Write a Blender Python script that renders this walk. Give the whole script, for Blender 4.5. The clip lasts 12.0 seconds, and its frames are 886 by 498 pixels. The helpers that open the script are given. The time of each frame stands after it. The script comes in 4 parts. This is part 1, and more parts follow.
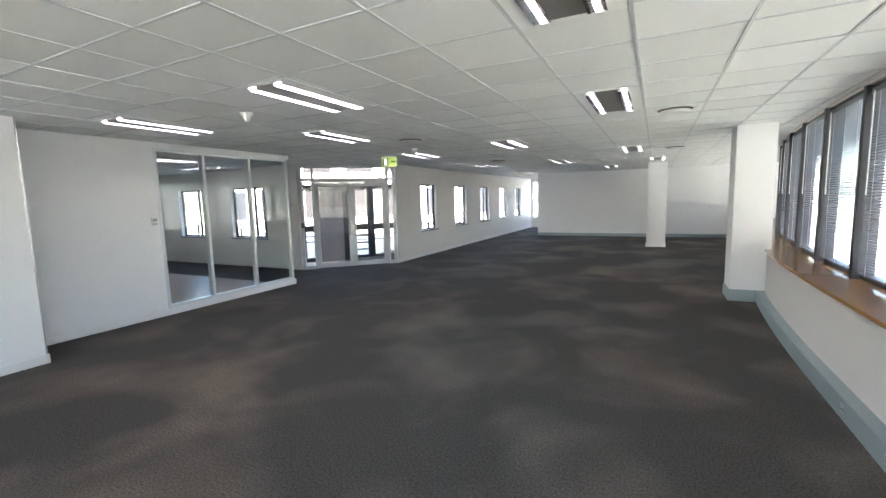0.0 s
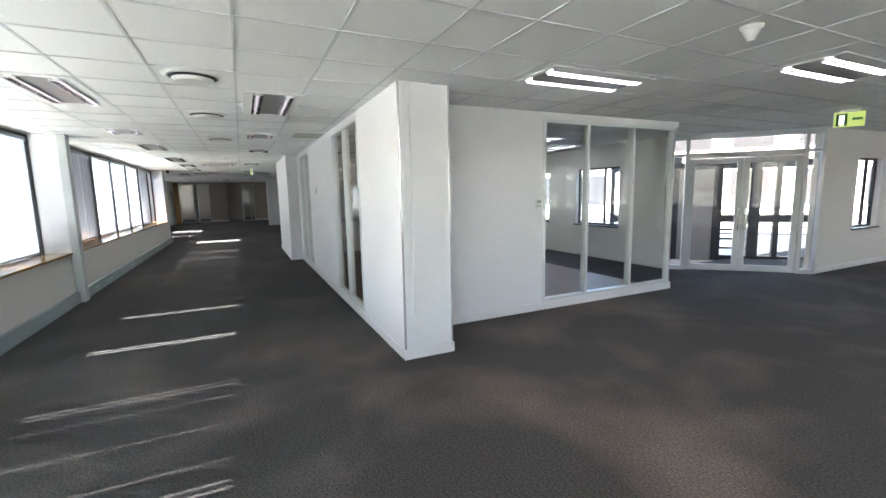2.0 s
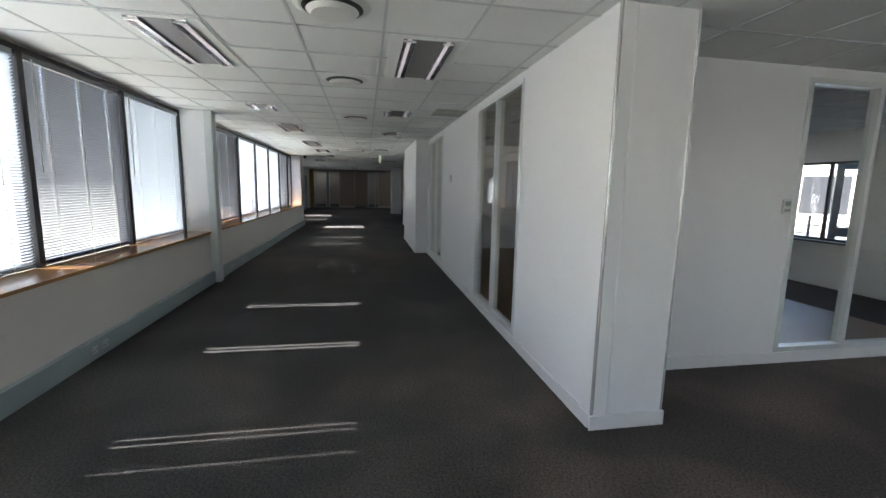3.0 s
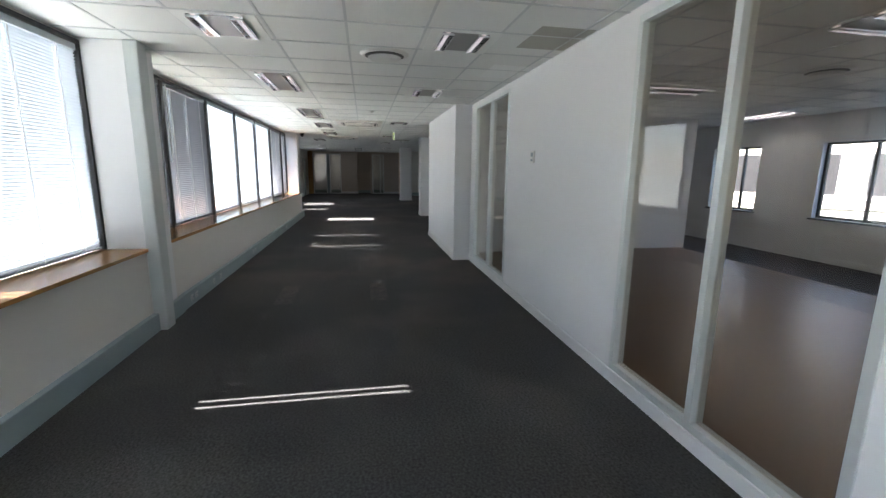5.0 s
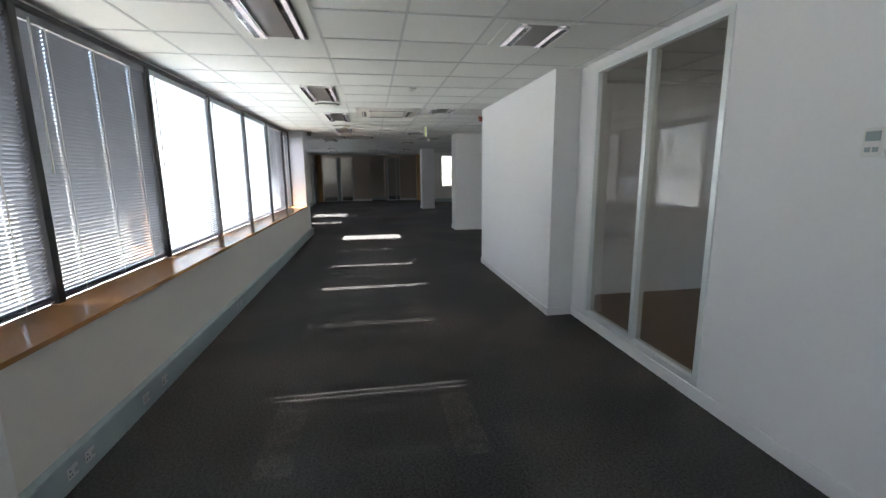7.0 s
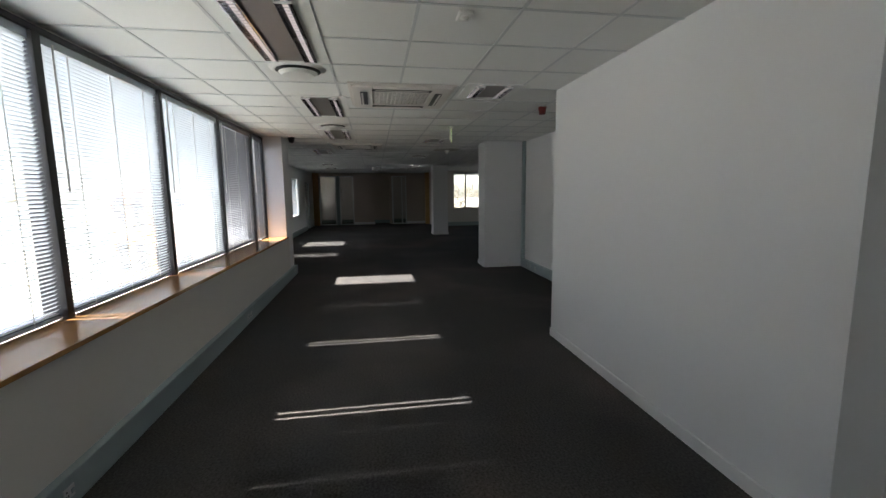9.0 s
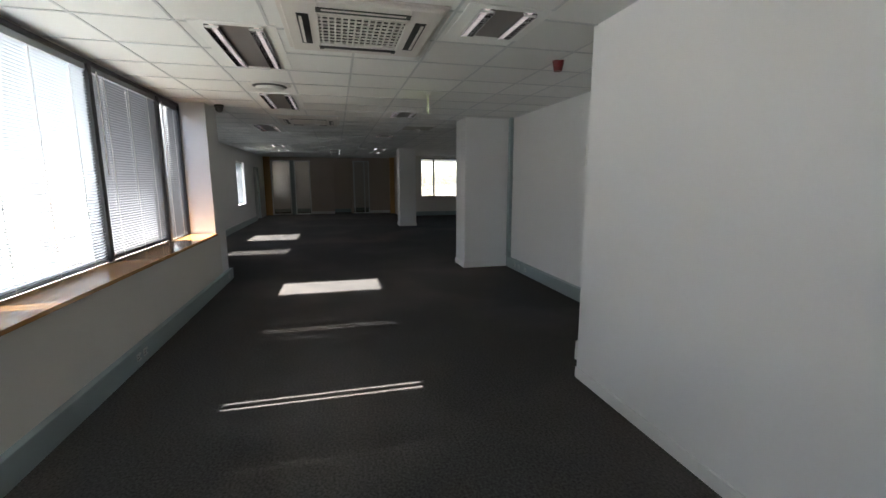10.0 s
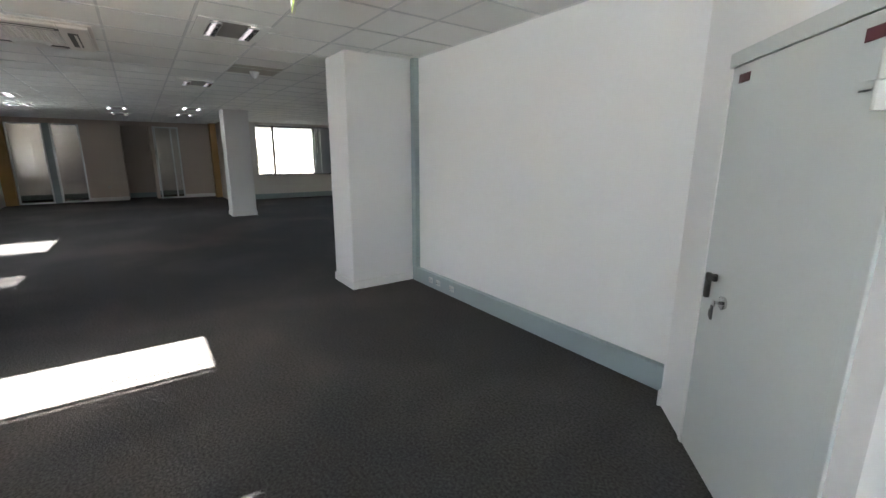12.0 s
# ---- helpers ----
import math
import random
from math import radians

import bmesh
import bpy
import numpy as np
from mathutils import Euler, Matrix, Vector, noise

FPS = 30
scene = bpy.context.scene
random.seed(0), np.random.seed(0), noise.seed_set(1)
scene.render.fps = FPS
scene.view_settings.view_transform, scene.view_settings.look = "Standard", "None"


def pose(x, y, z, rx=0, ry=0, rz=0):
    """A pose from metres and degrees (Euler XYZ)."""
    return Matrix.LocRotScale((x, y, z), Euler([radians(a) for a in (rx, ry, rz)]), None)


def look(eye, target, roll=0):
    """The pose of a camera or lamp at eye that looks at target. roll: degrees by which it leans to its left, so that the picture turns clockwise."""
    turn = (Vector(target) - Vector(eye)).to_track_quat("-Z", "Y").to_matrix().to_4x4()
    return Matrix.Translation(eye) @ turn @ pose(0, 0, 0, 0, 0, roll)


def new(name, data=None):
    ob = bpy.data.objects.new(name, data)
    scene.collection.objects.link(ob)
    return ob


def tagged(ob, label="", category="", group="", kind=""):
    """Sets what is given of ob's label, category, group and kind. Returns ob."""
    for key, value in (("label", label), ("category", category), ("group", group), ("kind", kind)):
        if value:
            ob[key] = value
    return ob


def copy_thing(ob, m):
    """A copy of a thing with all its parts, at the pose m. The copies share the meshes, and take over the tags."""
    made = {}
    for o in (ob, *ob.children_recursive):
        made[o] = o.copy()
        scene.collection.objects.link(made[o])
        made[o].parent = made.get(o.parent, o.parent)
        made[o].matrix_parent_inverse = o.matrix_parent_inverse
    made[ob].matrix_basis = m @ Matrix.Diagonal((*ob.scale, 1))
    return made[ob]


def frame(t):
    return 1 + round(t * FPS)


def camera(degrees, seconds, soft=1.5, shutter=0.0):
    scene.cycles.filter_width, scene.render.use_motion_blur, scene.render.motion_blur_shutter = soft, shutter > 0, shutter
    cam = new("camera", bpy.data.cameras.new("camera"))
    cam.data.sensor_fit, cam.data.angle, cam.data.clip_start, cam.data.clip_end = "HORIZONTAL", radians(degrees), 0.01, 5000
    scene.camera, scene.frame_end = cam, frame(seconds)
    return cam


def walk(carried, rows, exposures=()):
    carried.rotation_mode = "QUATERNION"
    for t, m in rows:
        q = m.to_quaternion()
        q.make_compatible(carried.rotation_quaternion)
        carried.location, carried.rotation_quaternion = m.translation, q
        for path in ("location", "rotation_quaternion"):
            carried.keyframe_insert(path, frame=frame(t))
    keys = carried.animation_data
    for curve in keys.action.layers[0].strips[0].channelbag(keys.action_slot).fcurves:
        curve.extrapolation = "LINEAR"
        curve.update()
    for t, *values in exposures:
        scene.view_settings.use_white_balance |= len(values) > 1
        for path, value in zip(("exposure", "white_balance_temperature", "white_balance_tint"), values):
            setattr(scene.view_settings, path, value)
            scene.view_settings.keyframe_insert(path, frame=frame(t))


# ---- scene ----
cam = camera(92.8, 12.0)
PATH = [
    (0, (0.288, -0.07, 1.582), (-0.607, 1.703, 1.349), -1.6),
    (0.5, (-0.063, -0.009, 1.571), (-0.738, 1.858, 1.327), 0.4),
    (1, (-0.55, -0.017, 1.568), (-1.434, 1.757, 1.297), -0.6),
    (1.5, (-1.175, 0.139, 1.6), (-2.648, 1.462, 1.318), -0.6),
    (2, (-1.779, 0.095, 1.539), (-3.572, 0.941, 1.275), -1.2),
    (2.5, (-2.427, 0.067, 1.502), (-4.342, 0.577, 1.234), -0.2),
    (3, (-3.103, 0.0, 1.48), (-5.049, 0.36, 1.191), 1.2),
    (5, (-5.716, -0.343, 1.484), (-7.648, 0.017, 1.116), 0.7),
    (5.5, (-6.38, -0.497, 1.495), (-8.311, -0.145, 1.112), 0.7),
    (6, (-7.067, -0.587, 1.483), (-9.009, -0.295, 1.102), 0.7),
    (6.5, (-7.74, -0.687, 1.5), (-9.678, -0.365, 1.124), -0.5),
    (7, (-8.423, -0.701, 1.521), (-10.365, -0.381, 1.163), -0.6),
    (9, (-11.197, -0.709, 1.509), (-13.155, -0.396, 1.245), -0.6),
    (9.5, (-11.887, -0.709, 1.492), (-13.831, -0.331, 1.217), -0.2),
    (10, (-12.604, -0.625, 1.484), (-14.519, -0.145, 1.163), -0.1),
    (10.5, (-13.247, -0.582, 1.489), (-15.116, 0.037, 1.14), 0.0),
    (11, (-13.912, -0.488, 1.483), (-15.7, 0.316, 1.087), 0.3),
    (11.5, (-14.517, -0.413, 1.49), (-16.191, 0.594, 1.062), 0.5),
    (12, (-15.158, -0.335, 1.478), (-16.752, 0.792, 1.043), 0.2),
]
EXPOSURES = [(0.0, 4.4, 6250, 10), (1.0, 4.05, 6250, 10), (1.5, 4.75, 6250, 10), (2.0, 4.55, 6250, 10), (2.5, 3.9, 6300, 10), (3.0, 3.55, 6250, 10), (5.0, 4.15, 6200, 10), (7.0, 4.05, 6200, 10), (9.0, 3.1, 6500, 10), (10.0, 3.5, 6500, 10), (11.0, 4.3, 6400, 10), (12.0, 4.85, 6450, 10)]
walk(cam, [(t, look(eye, target, roll)) for t, eye, target, roll in PATH], EXPOSURES)

# ---- world, sun, exposure ----
world = bpy.data.worlds.new("world")
scene.world = world
world.use_nodes = True
wn = world.node_tree.nodes
sky = wn.new("ShaderNodeTexSky")
sky.sky_type = "NISHITA"
sky.sun_disc = False
sky.sun_elevation = radians(42.8)
sky.sun_rotation = radians(180)
sky.air_density, sky.dust_density = 1.0, 2.0
world.node_tree.links.new(sky.outputs[0], wn["Background"].inputs[0])
wn["Background"].inputs[1].default_value = 0.10
sun = new("sun", bpy.data.lights.new("sun", "SUN"))
sun.data.energy, sun.data.angle, sun.data.color = 5.0, radians(0.5), (1.0, 0.95, 0.88)
sun.matrix_world = look((0, -10.8, 10), (0, 0, 0))

# ---- materials ----


def mat(name, color, rough=0.6, metal=0.0, vary=0.08, scale=6.0, grain=120.0, bump=0.05, spec=0.4, dark=None, rand=0.0):
    """A procedural surface: base colour varied at a broad and a fine scale, with a fine relief."""
    m = bpy.data.materials.new(name)
    m.use_nodes = True
    nt = m.node_tree
    b = nt.nodes["Principled BSDF"]
    b.inputs["Roughness"].default_value = rough
    b.inputs["Metallic"].default_value = metal
    b.inputs["Specular IOR Level"].default_value = spec
    tc = nt.nodes.new("ShaderNodeTexCoord")
    n1, n2 = nt.nodes.new("ShaderNodeTexNoise"), nt.nodes.new("ShaderNodeTexNoise")
    n1.inputs["Scale"].default_value, n2.inputs["Scale"].default_value = scale, grain
    n1.inputs["Detail"].default_value, n2.inputs["Detail"].default_value = 5, 3
    for n in (n1, n2):
        nt.links.new(tc.outputs["Object"], n.inputs["Vector"])
    ramp = nt.nodes.new("ShaderNodeValToRGB")
    lo = dark or tuple(c * (1 - 2 * vary) for c in color)
    ramp.color_ramp.elements[0].color, ramp.color_ramp.elements[1].color = (*lo, 1), (*color, 1)
    ramp.color_ramp.elements[0].position, ramp.color_ramp.elements[1].position = 0.32, 0.62
    mix = nt.nodes.new("ShaderNodeMath")
    mix.operation = "MULTIPLY_ADD"
    mix.inputs[1].default_value = 0.35
    add = nt.nodes.new("ShaderNodeMath")
    add.operation = "MULTIPLY_ADD"
    add.inputs[1].default_value = 0.65
    nt.links.new(n1.outputs["Fac"], add.inputs[0])
    nt.links.new(n2.outputs["Fac"], mix.inputs[0])
    nt.links.new(mix.outputs[0], add.inputs[2])
    nt.links.new(add.outputs[0], ramp.inputs["Fac"])
    nt.links.new(ramp.outputs["Color"], b.inputs["Base Color"])
    if bump:
        bp = nt.nodes.new("ShaderNodeBump")
        bp.inputs["Strength"].default_value, bp.inputs["Distance"].default_value = bump, 0.004
        nt.links.new(n2.outputs["Fac"], bp.inputs["Height"])
        nt.links.new(bp.outputs["Normal"], b.inputs["Normal"])
    return m


def carpet_material():
    """Dark loop carpet with broad worn, dusty patches and a fine pile."""
    m = bpy.data.materials.new("carpet")
    m.use_nodes = True
    nt = m.node_tree
    b = nt.nodes["Principled BSDF"]
    b.inputs["Roughness"].default_value = 0.95
    b.inputs["Specular IOR Level"].default_value = 0.15
    tc = nt.nodes.new("ShaderNodeTexCoord")

    def noise_node(scale, detail, distort=0.0):
        n = nt.nodes.new("ShaderNodeTexNoise")
        n.inputs["Scale"].default_value, n.inputs["Detail"].default_value, n.inputs["Distortion"].default_value = scale, detail, distort
        nt.links.new(tc.outputs["Object"], n.inputs["Vector"])
        return n

    broad, mid, pile = noise_node(0.75, 3, 0.3), noise_node(0.2, 1), noise_node(70, 4)
    loops = nt.nodes.new("ShaderNodeTexVoronoi")
    loops.inputs["Scale"].default_value = 110
    nt.links.new(tc.outputs["Object"], loops.inputs["Vector"])
    wear = nt.nodes.new("ShaderNodeValToRGB")
    wear.color_ramp.elements[0].position, wear.color_ramp.elements[1].position = 0.46, 0.68
    wear.color_ramp.elements[0].color, wear.color_ramp.elements[1].color = (0, 0, 0, 1), (1, 1, 1, 1)
    nt.links.new(broad.outputs["Fac"], wear.inputs["Fac"])
    hue = nt.nodes.new("ShaderNodeValToRGB")
    hue.color_ramp.elements[0].position, hue.color_ramp.elements[1].position = 0.35, 0.65
    hue.color_ramp.elements[0].color, hue.color_ramp.elements[1].color = CARPET_COOL, CARPET_WARM
    nt.links.new(mid.outputs["Fac"], hue.inputs["Fac"])
    mix = nt.nodes.new("ShaderNodeMixRGB")
    mix.inputs["Color1"].default_value = CARPET_BASE
    # paler mix towards the open office; two drag marks in the corridor
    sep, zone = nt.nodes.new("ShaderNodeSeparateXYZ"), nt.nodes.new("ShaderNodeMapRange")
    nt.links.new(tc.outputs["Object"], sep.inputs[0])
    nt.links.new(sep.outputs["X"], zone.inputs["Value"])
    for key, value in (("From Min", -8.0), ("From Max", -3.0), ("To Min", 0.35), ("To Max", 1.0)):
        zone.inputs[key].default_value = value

    def math_node(kind, a, b, c=None):
        n = nt.nodes.new("ShaderNodeMath")
        n.operation = kind
        for slot, value in zip(n.inputs, (a, b, c)):
            if isinstance(value, (int, float)):
                slot.default_value = value
            elif value is not None:
                nt.links.new(value, slot)
        return n.outputs[0]

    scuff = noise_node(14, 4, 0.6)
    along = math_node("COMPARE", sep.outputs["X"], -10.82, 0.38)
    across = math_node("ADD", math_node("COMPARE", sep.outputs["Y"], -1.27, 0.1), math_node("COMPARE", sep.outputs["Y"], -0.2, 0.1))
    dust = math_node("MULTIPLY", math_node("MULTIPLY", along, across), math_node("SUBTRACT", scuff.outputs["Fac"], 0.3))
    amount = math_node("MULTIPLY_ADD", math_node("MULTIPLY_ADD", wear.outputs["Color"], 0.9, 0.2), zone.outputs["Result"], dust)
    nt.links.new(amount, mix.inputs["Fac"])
    nt.links.new(hue.outputs["Color"], mix.inputs["Color2"])
    pr = nt.nodes.new("ShaderNodeValToRGB")
    pr.color_ramp.elements[0].position, pr.color_ramp.elements[1].position = 0.3, 0.7
    pr.color_ramp.elements[0].color, pr.color_ramp.elements[1].color = (0.55, 0.55, 0.55, 1), (1.4, 1.4, 1.4, 1)
    nt.links.new(pile.outputs["Fac"], pr.inputs["Fac"])
    mul = nt.nodes.new("ShaderNodeMixRGB")
    mul.blend_type = "MULTIPLY"
    mul.inputs["Fac"].default_value = 1
    nt.links.new(mix.outputs["Color"], mul.inputs["Color1"])
    nt.links.new(pr.outputs["Color"], mul.inputs["Color2"])
    nt.links.new(mul.outputs["Color"], b.inputs["Base Color"])
    bp = nt.nodes.new("ShaderNodeBump")
    bp.inputs["Strength"].default_value, bp.inputs["Distance"].default_value = 0.45, 0.005
    nt.links.new(loops.outputs["Distance"], bp.inputs["Height"])
    nt.links.new(bp.outputs["Normal"], b.inputs["Normal"])
    return m


def glass_material(name, tint, gloss=1.0):
    """A thin pane: clear, with a reflection that grows at grazing angles."""
    m = bpy.data.materials.new(name)
    m.use_nodes = True
    nt = m.node_tree
    nt.nodes.remove(nt.nodes["Principled BSDF"])
    tr, gl, mx, lw = (nt.nodes.new(k) for k in ("ShaderNodeBsdfTransparent", "ShaderNodeBsdfGlossy", "ShaderNodeMixShader", "ShaderNodeLayerWeight"))
    tr.inputs["Color"].default_value = (*tint, 1)
    gl.inputs["Roughness"].default_value = 0.015
    gl.inputs["Color"].default_value = (gloss, gloss, gloss, 1)
    steep, fr = nt.nodes.new("ShaderNodeMath"), nt.nodes.new("ShaderNodeMath")
    steep.operation, fr.operation = "POWER", "MULTIPLY_ADD"
    steep.inputs[1].default_value, fr.inputs[1].default_value, fr.inputs[2].default_value = 5.0, 0.95, 0.04
    nt.links.new(lw.outputs["Facing"], steep.inputs[0])
    nt.links.new(steep.outputs[0], fr.inputs[0])
    nt.links.new(fr.outputs[0], mx.inputs[0])
    nt.links.new(tr.outputs[0], mx.inputs[1])
    nt.links.new(gl.outputs[0], mx.inputs[2])
    nt.links.new(mx.outputs[0], nt.nodes["Material Output"].inputs["Surface"])
    return m


def glow(name, color, strength):
    m = bpy.data.materials.new(name)
    m.use_nodes = True
    b = m.node_tree.nodes["Principled BSDF"]
    b.inputs["Base Color"].default_value = (*color, 1)
    b.inputs["Emission Color"].default_value = (*color, 1)
    b.inputs["Emission Strength"].default_value = strength
    return m


CARPET_BASE, CARPET_COOL, CARPET_WARM = (0.050, 0.050, 0.051, 1), (0.120, 0.120, 0.116, 1), (0.175, 0.140, 0.117, 1)
CARPET = carpet_material()
PAINT = mat("wall_paint", (0.78, 0.78, 0.79), 0.6, vary=0.02, scale=1.3, grain=260, bump=0.08)
CREAM = mat("cream_paint", (0.72, 0.69, 0.66), 0.6, vary=0.03, scale=1.3, grain=260, bump=0.08)
TILE = mat("ceiling_tile", (0.82, 0.83, 0.82), 0.85, vary=0.035, scale=0.9, grain=180, bump=0.25)


def vary_islands(m, low, high):
    """Each loose piece of a mesh a little lighter or darker."""
    nt = m.node_tree
    b = nt.nodes["Principled BSDF"]
    geo, span, mul = (nt.nodes.new(k) for k in ("ShaderNodeNewGeometry", "ShaderNodeMapRange", "ShaderNodeMixRGB"))
    span.inputs["To Min"].default_value, span.inputs["To Max"].default_value = low, high
    mul.blend_type = "MULTIPLY"
    mul.inputs["Fac"].default_value = 1
    nt.links.new(geo.outputs["Random Per Island"], span.inputs["Value"])
    nt.links.new(b.inputs["Base Color"].links[0].from_socket, mul.inputs["Color1"])
    nt.links.new(span.outputs["Result"], mul.inputs["Color2"])
    nt.links.new(mul.outputs["Color"], b.inputs["Base Color"])


vary_islands(TILE, 0.93, 1.02)
TBAR = mat("ceiling_bar", (0.60, 0.62, 0.63), 0.5, vary=0.04)
TRIM = mat("white_trim", (0.78, 0.78, 0.78), 0.4, vary=0.03, scale=3)
TRUNKING = mat("grey_blue_trunking", (0.30, 0.36, 0.38), 0.45, vary=0.06, scale=4, bump=0.02)
ALU = mat("pale_aluminium", (0.70, 0.73, 0.73), 0.35, metal=0.35, vary=0.04)
BEAD = mat("bare_corner_bead", (0.80, 0.80, 0.80), 0.25, metal=0.6, vary=0.05, scale=12)
DARKALU = mat("dark_bronze_aluminium", (0.035, 0.035, 0.04), 0.4, metal=0.3, vary=0.1)
SLAT = mat("blind_slat", (0.18, 0.19, 0.21), 0.4, metal=0.2, vary=0.05, scale=3, bump=0.0)
WHITESLAT = mat("white_blind_slat", (0.40, 0.44, 0.475), 0.4, vary=0.03, scale=3, bump=0.0)


def thin_slat(m, share):
    """Thin slats let a little light through."""
    nt = m.node_tree
    b, out = nt.nodes["Principled BSDF"], nt.nodes["Material Output"]
    tl, mx = nt.nodes.new("ShaderNodeBsdfTranslucent"), nt.nodes.new("ShaderNodeMixShader")
    tl.inputs["Color"].default_value = (0.78, 0.82, 0.88, 1)
    mx.inputs[0].default_value = share
    nt.links.new(b.outputs[0], mx.inputs[1])
    nt.links.new(tl.outputs[0], mx.inputs[2])
    nt.links.new(mx.outputs[0], out.inputs["Surface"])


thin_slat(WHITESLAT, 0.018)
SILL = mat("varnished_wood", (0.42, 0.22, 0.09), 0.16, vary=0.2, scale=9, grain=40, bump=0.02, spec=0.6)
LAMINATE = mat("laminate_floor", (0.20, 0.125, 0.075), 0.4, vary=0.14, scale=1.5, grain=30, bump=0.02)
FRAMEGREY = mat("grey_white_frame", (0.56, 0.58, 0.61), 0.4, vary=0.03, scale=3)
DOORGREY = mat("grey_door_paint", (0.58, 0.61, 0.61), 0.45, vary=0.02, scale=2)
BLACK = mat("black_plastic", (0.02, 0.02, 0.022), 0.4, vary=0.1)
WHITEPLASTIC = mat("white_plastic", (0.72, 0.72, 0.70), 0.4, vary=0.03)
CHROME = mat("brushed_steel", (0.6, 0.6, 0.6), 0.25, metal=1.0, vary=0.05)
REFLECTOR = mat("lamp_reflector", (0.8, 0.8, 0.82), 0.12, metal=1.0, vary=0.04, bump=0)
LAMPPLATE = mat("lamp_plate", (0.25, 0.235, 0.23), 0.4, metal=0.3, vary=0.05, bump=0)
RED = mat("red_plastic", (0.16, 0.008, 0.008), 0.3, vary=0.08)
MAROON = mat("maroon_label", (0.10, 0.02, 0.03), 0.4, vary=0.1)
BROWNWALL = mat("brown_panel", (0.52, 0.44, 0.38), 0.6, vary=0.06, scale=1.5)
OCHRE = mat("ochre_wood", (0.48, 0.29, 0.12), 0.5, vary=0.12, scale=5)
CLEAR = glass_material("untinted_glass", (0.93, 0.95, 0.94))
GLASS = glass_material("clear_glass", (0.87, 0.845, 0.80))
PANE = glass_material("window_glass", (0.96, 0.97, 0.98))
SOCKETGREY = mat("socket_plate", (0.50, 0.52, 0.52), 0.4, vary=0.05)
TUBE = glow("lit_tube", (1.0, 0.96, 0.93), 2.1)
# unlit tubes get a weak emission for the pale pink they reflect
TUBE_DIM = glow("unlit_tube_glow", (1.0, 0.90, 0.87), 0.06)
SIGNGREEN = glow("sign_face", (0.50, 0.62, 0.16), 0.03)
SIGNDARK = mat("sign_green", (0.03, 0.16, 0.05), 0.4)
SIGNPALE = glow("sign_symbol", (0.9, 0.95, 0.75), 0.12)
CONCRETE = mat("outside_concrete", (0.45, 0.44, 0.42), 0.85, vary=0.1, scale=0.5, grain=20)
FACADE = mat("outside_render", (0.66, 0.63, 0.58), 0.85, vary=0.08, scale=0.6, grain=20)
BRICKRED = mat("outside_brick", (0.36, 0.19, 0.11), 0.85, vary=0.15, scale=2, grain=30)
GROUND = mat("outside_ground", (0.26, 0.25, 0.20), 0.9, vary=0.3, scale=0.05, grain=1.5)
LEAF = mat("dry_foliage", (0.16, 0.13, 0.07), 0.8, vary=0.3, scale=3)
BARK = mat("bark", (0.30, 0.26, 0.21), 0.9, vary=0.2)

# ---- builders ----


def box(bm, x0, x1, y0, y1, z0, z1, m=None, bevel=0.0):
    mm = Matrix.LocRotScale(((x0 + x1) / 2, (y0 + y1) / 2, (z0 + z1) / 2), None, (abs(x1 - x0), abs(y1 - y0), abs(z1 - z0)))
    made = bmesh.ops.create_cube(bm, size=1, matrix=(m @ mm) if m else mm)
    if bevel:
        edges = list({e for v in made["verts"] for e in v.link_edges})
        bmesh.ops.bevel(bm, geom=edges, offset=bevel, segments=2, affect="EDGES", profile=0.5)


def disc(bm, r0, r1, z0, z1, m=None, segs=32):
    mm = Matrix.Translation((0, 0, (z0 + z1) / 2))
    bmesh.ops.create_cone(bm, cap_ends=True, segments=segs, radius1=r0, radius2=r1, depth=z1 - z0, matrix=(m @ mm) if m else mm)


def mesh_of(name, bm, material):
    me = bpy.data.meshes.new(name)
    bm.to_mesh(me)
    bm.free()
    me.materials.append(material)
    return me


def part(name, bm, material, parent, label=""):
    ob = new(name, mesh_of(name, bm, material))
    ob.parent = parent
    return tagged(ob, label)


def boxes(*rows, m=None, bevel=0.0):
    bm = bmesh.new()
    for r in rows:
        box(bm, *r, m=m, bevel=bevel)
    return bm


def thing(name, m, label, category, group="", kind=""):
    ob = new(name)
    ob.matrix_world = m
    return tagged(ob, label, category, group, kind)


def structure(name, bm, material, label, category):
    return tagged(new(name, mesh_of(name, bm, material)), label, category, "", "structure")


H = 2.5            # ceiling height
SILL_Z, HEAD_Z = 0.765, 2.455
WIN_Y, WALL_Y = -2.66, -2.27
MAIN_Y, NIB_Y = 1.37, 1.10
GRID_X, PITCH = 0.155, 0.571

# ---- floor and ceiling ----


def east_x(y):
    """The inner face of the curved east wall."""
    return 1.57 + 0.0147 * max(0.0, y - 4.2) ** 2


EAST_STEPS_LOW = [(1.9, east_x(4.25 + k * 0.5) + 0.68, 4 + k * 0.5, 4.5 + k * 0.5, -0.25, 0) for k in range(27)]
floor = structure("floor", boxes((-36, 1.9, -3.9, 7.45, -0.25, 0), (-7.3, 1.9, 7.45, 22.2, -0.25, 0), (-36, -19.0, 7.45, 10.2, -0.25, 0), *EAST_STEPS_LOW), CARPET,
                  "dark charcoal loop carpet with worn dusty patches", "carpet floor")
structure("floor_laminate", boxes((-13.1, -6.14, 1.47, 5.9, 0.0, 0.006)), LAMINATE, "brown wood laminate floor of the glazed meeting room", "laminate floor")

CEILING_X = [GRID_X + PITCH * k for k in range(-65, 9)]
CEILING_Y = [0.125 + PITCH * k for k in range(-8, 3)] + [1.70 + PITCH * k for k in range(0, 38)]


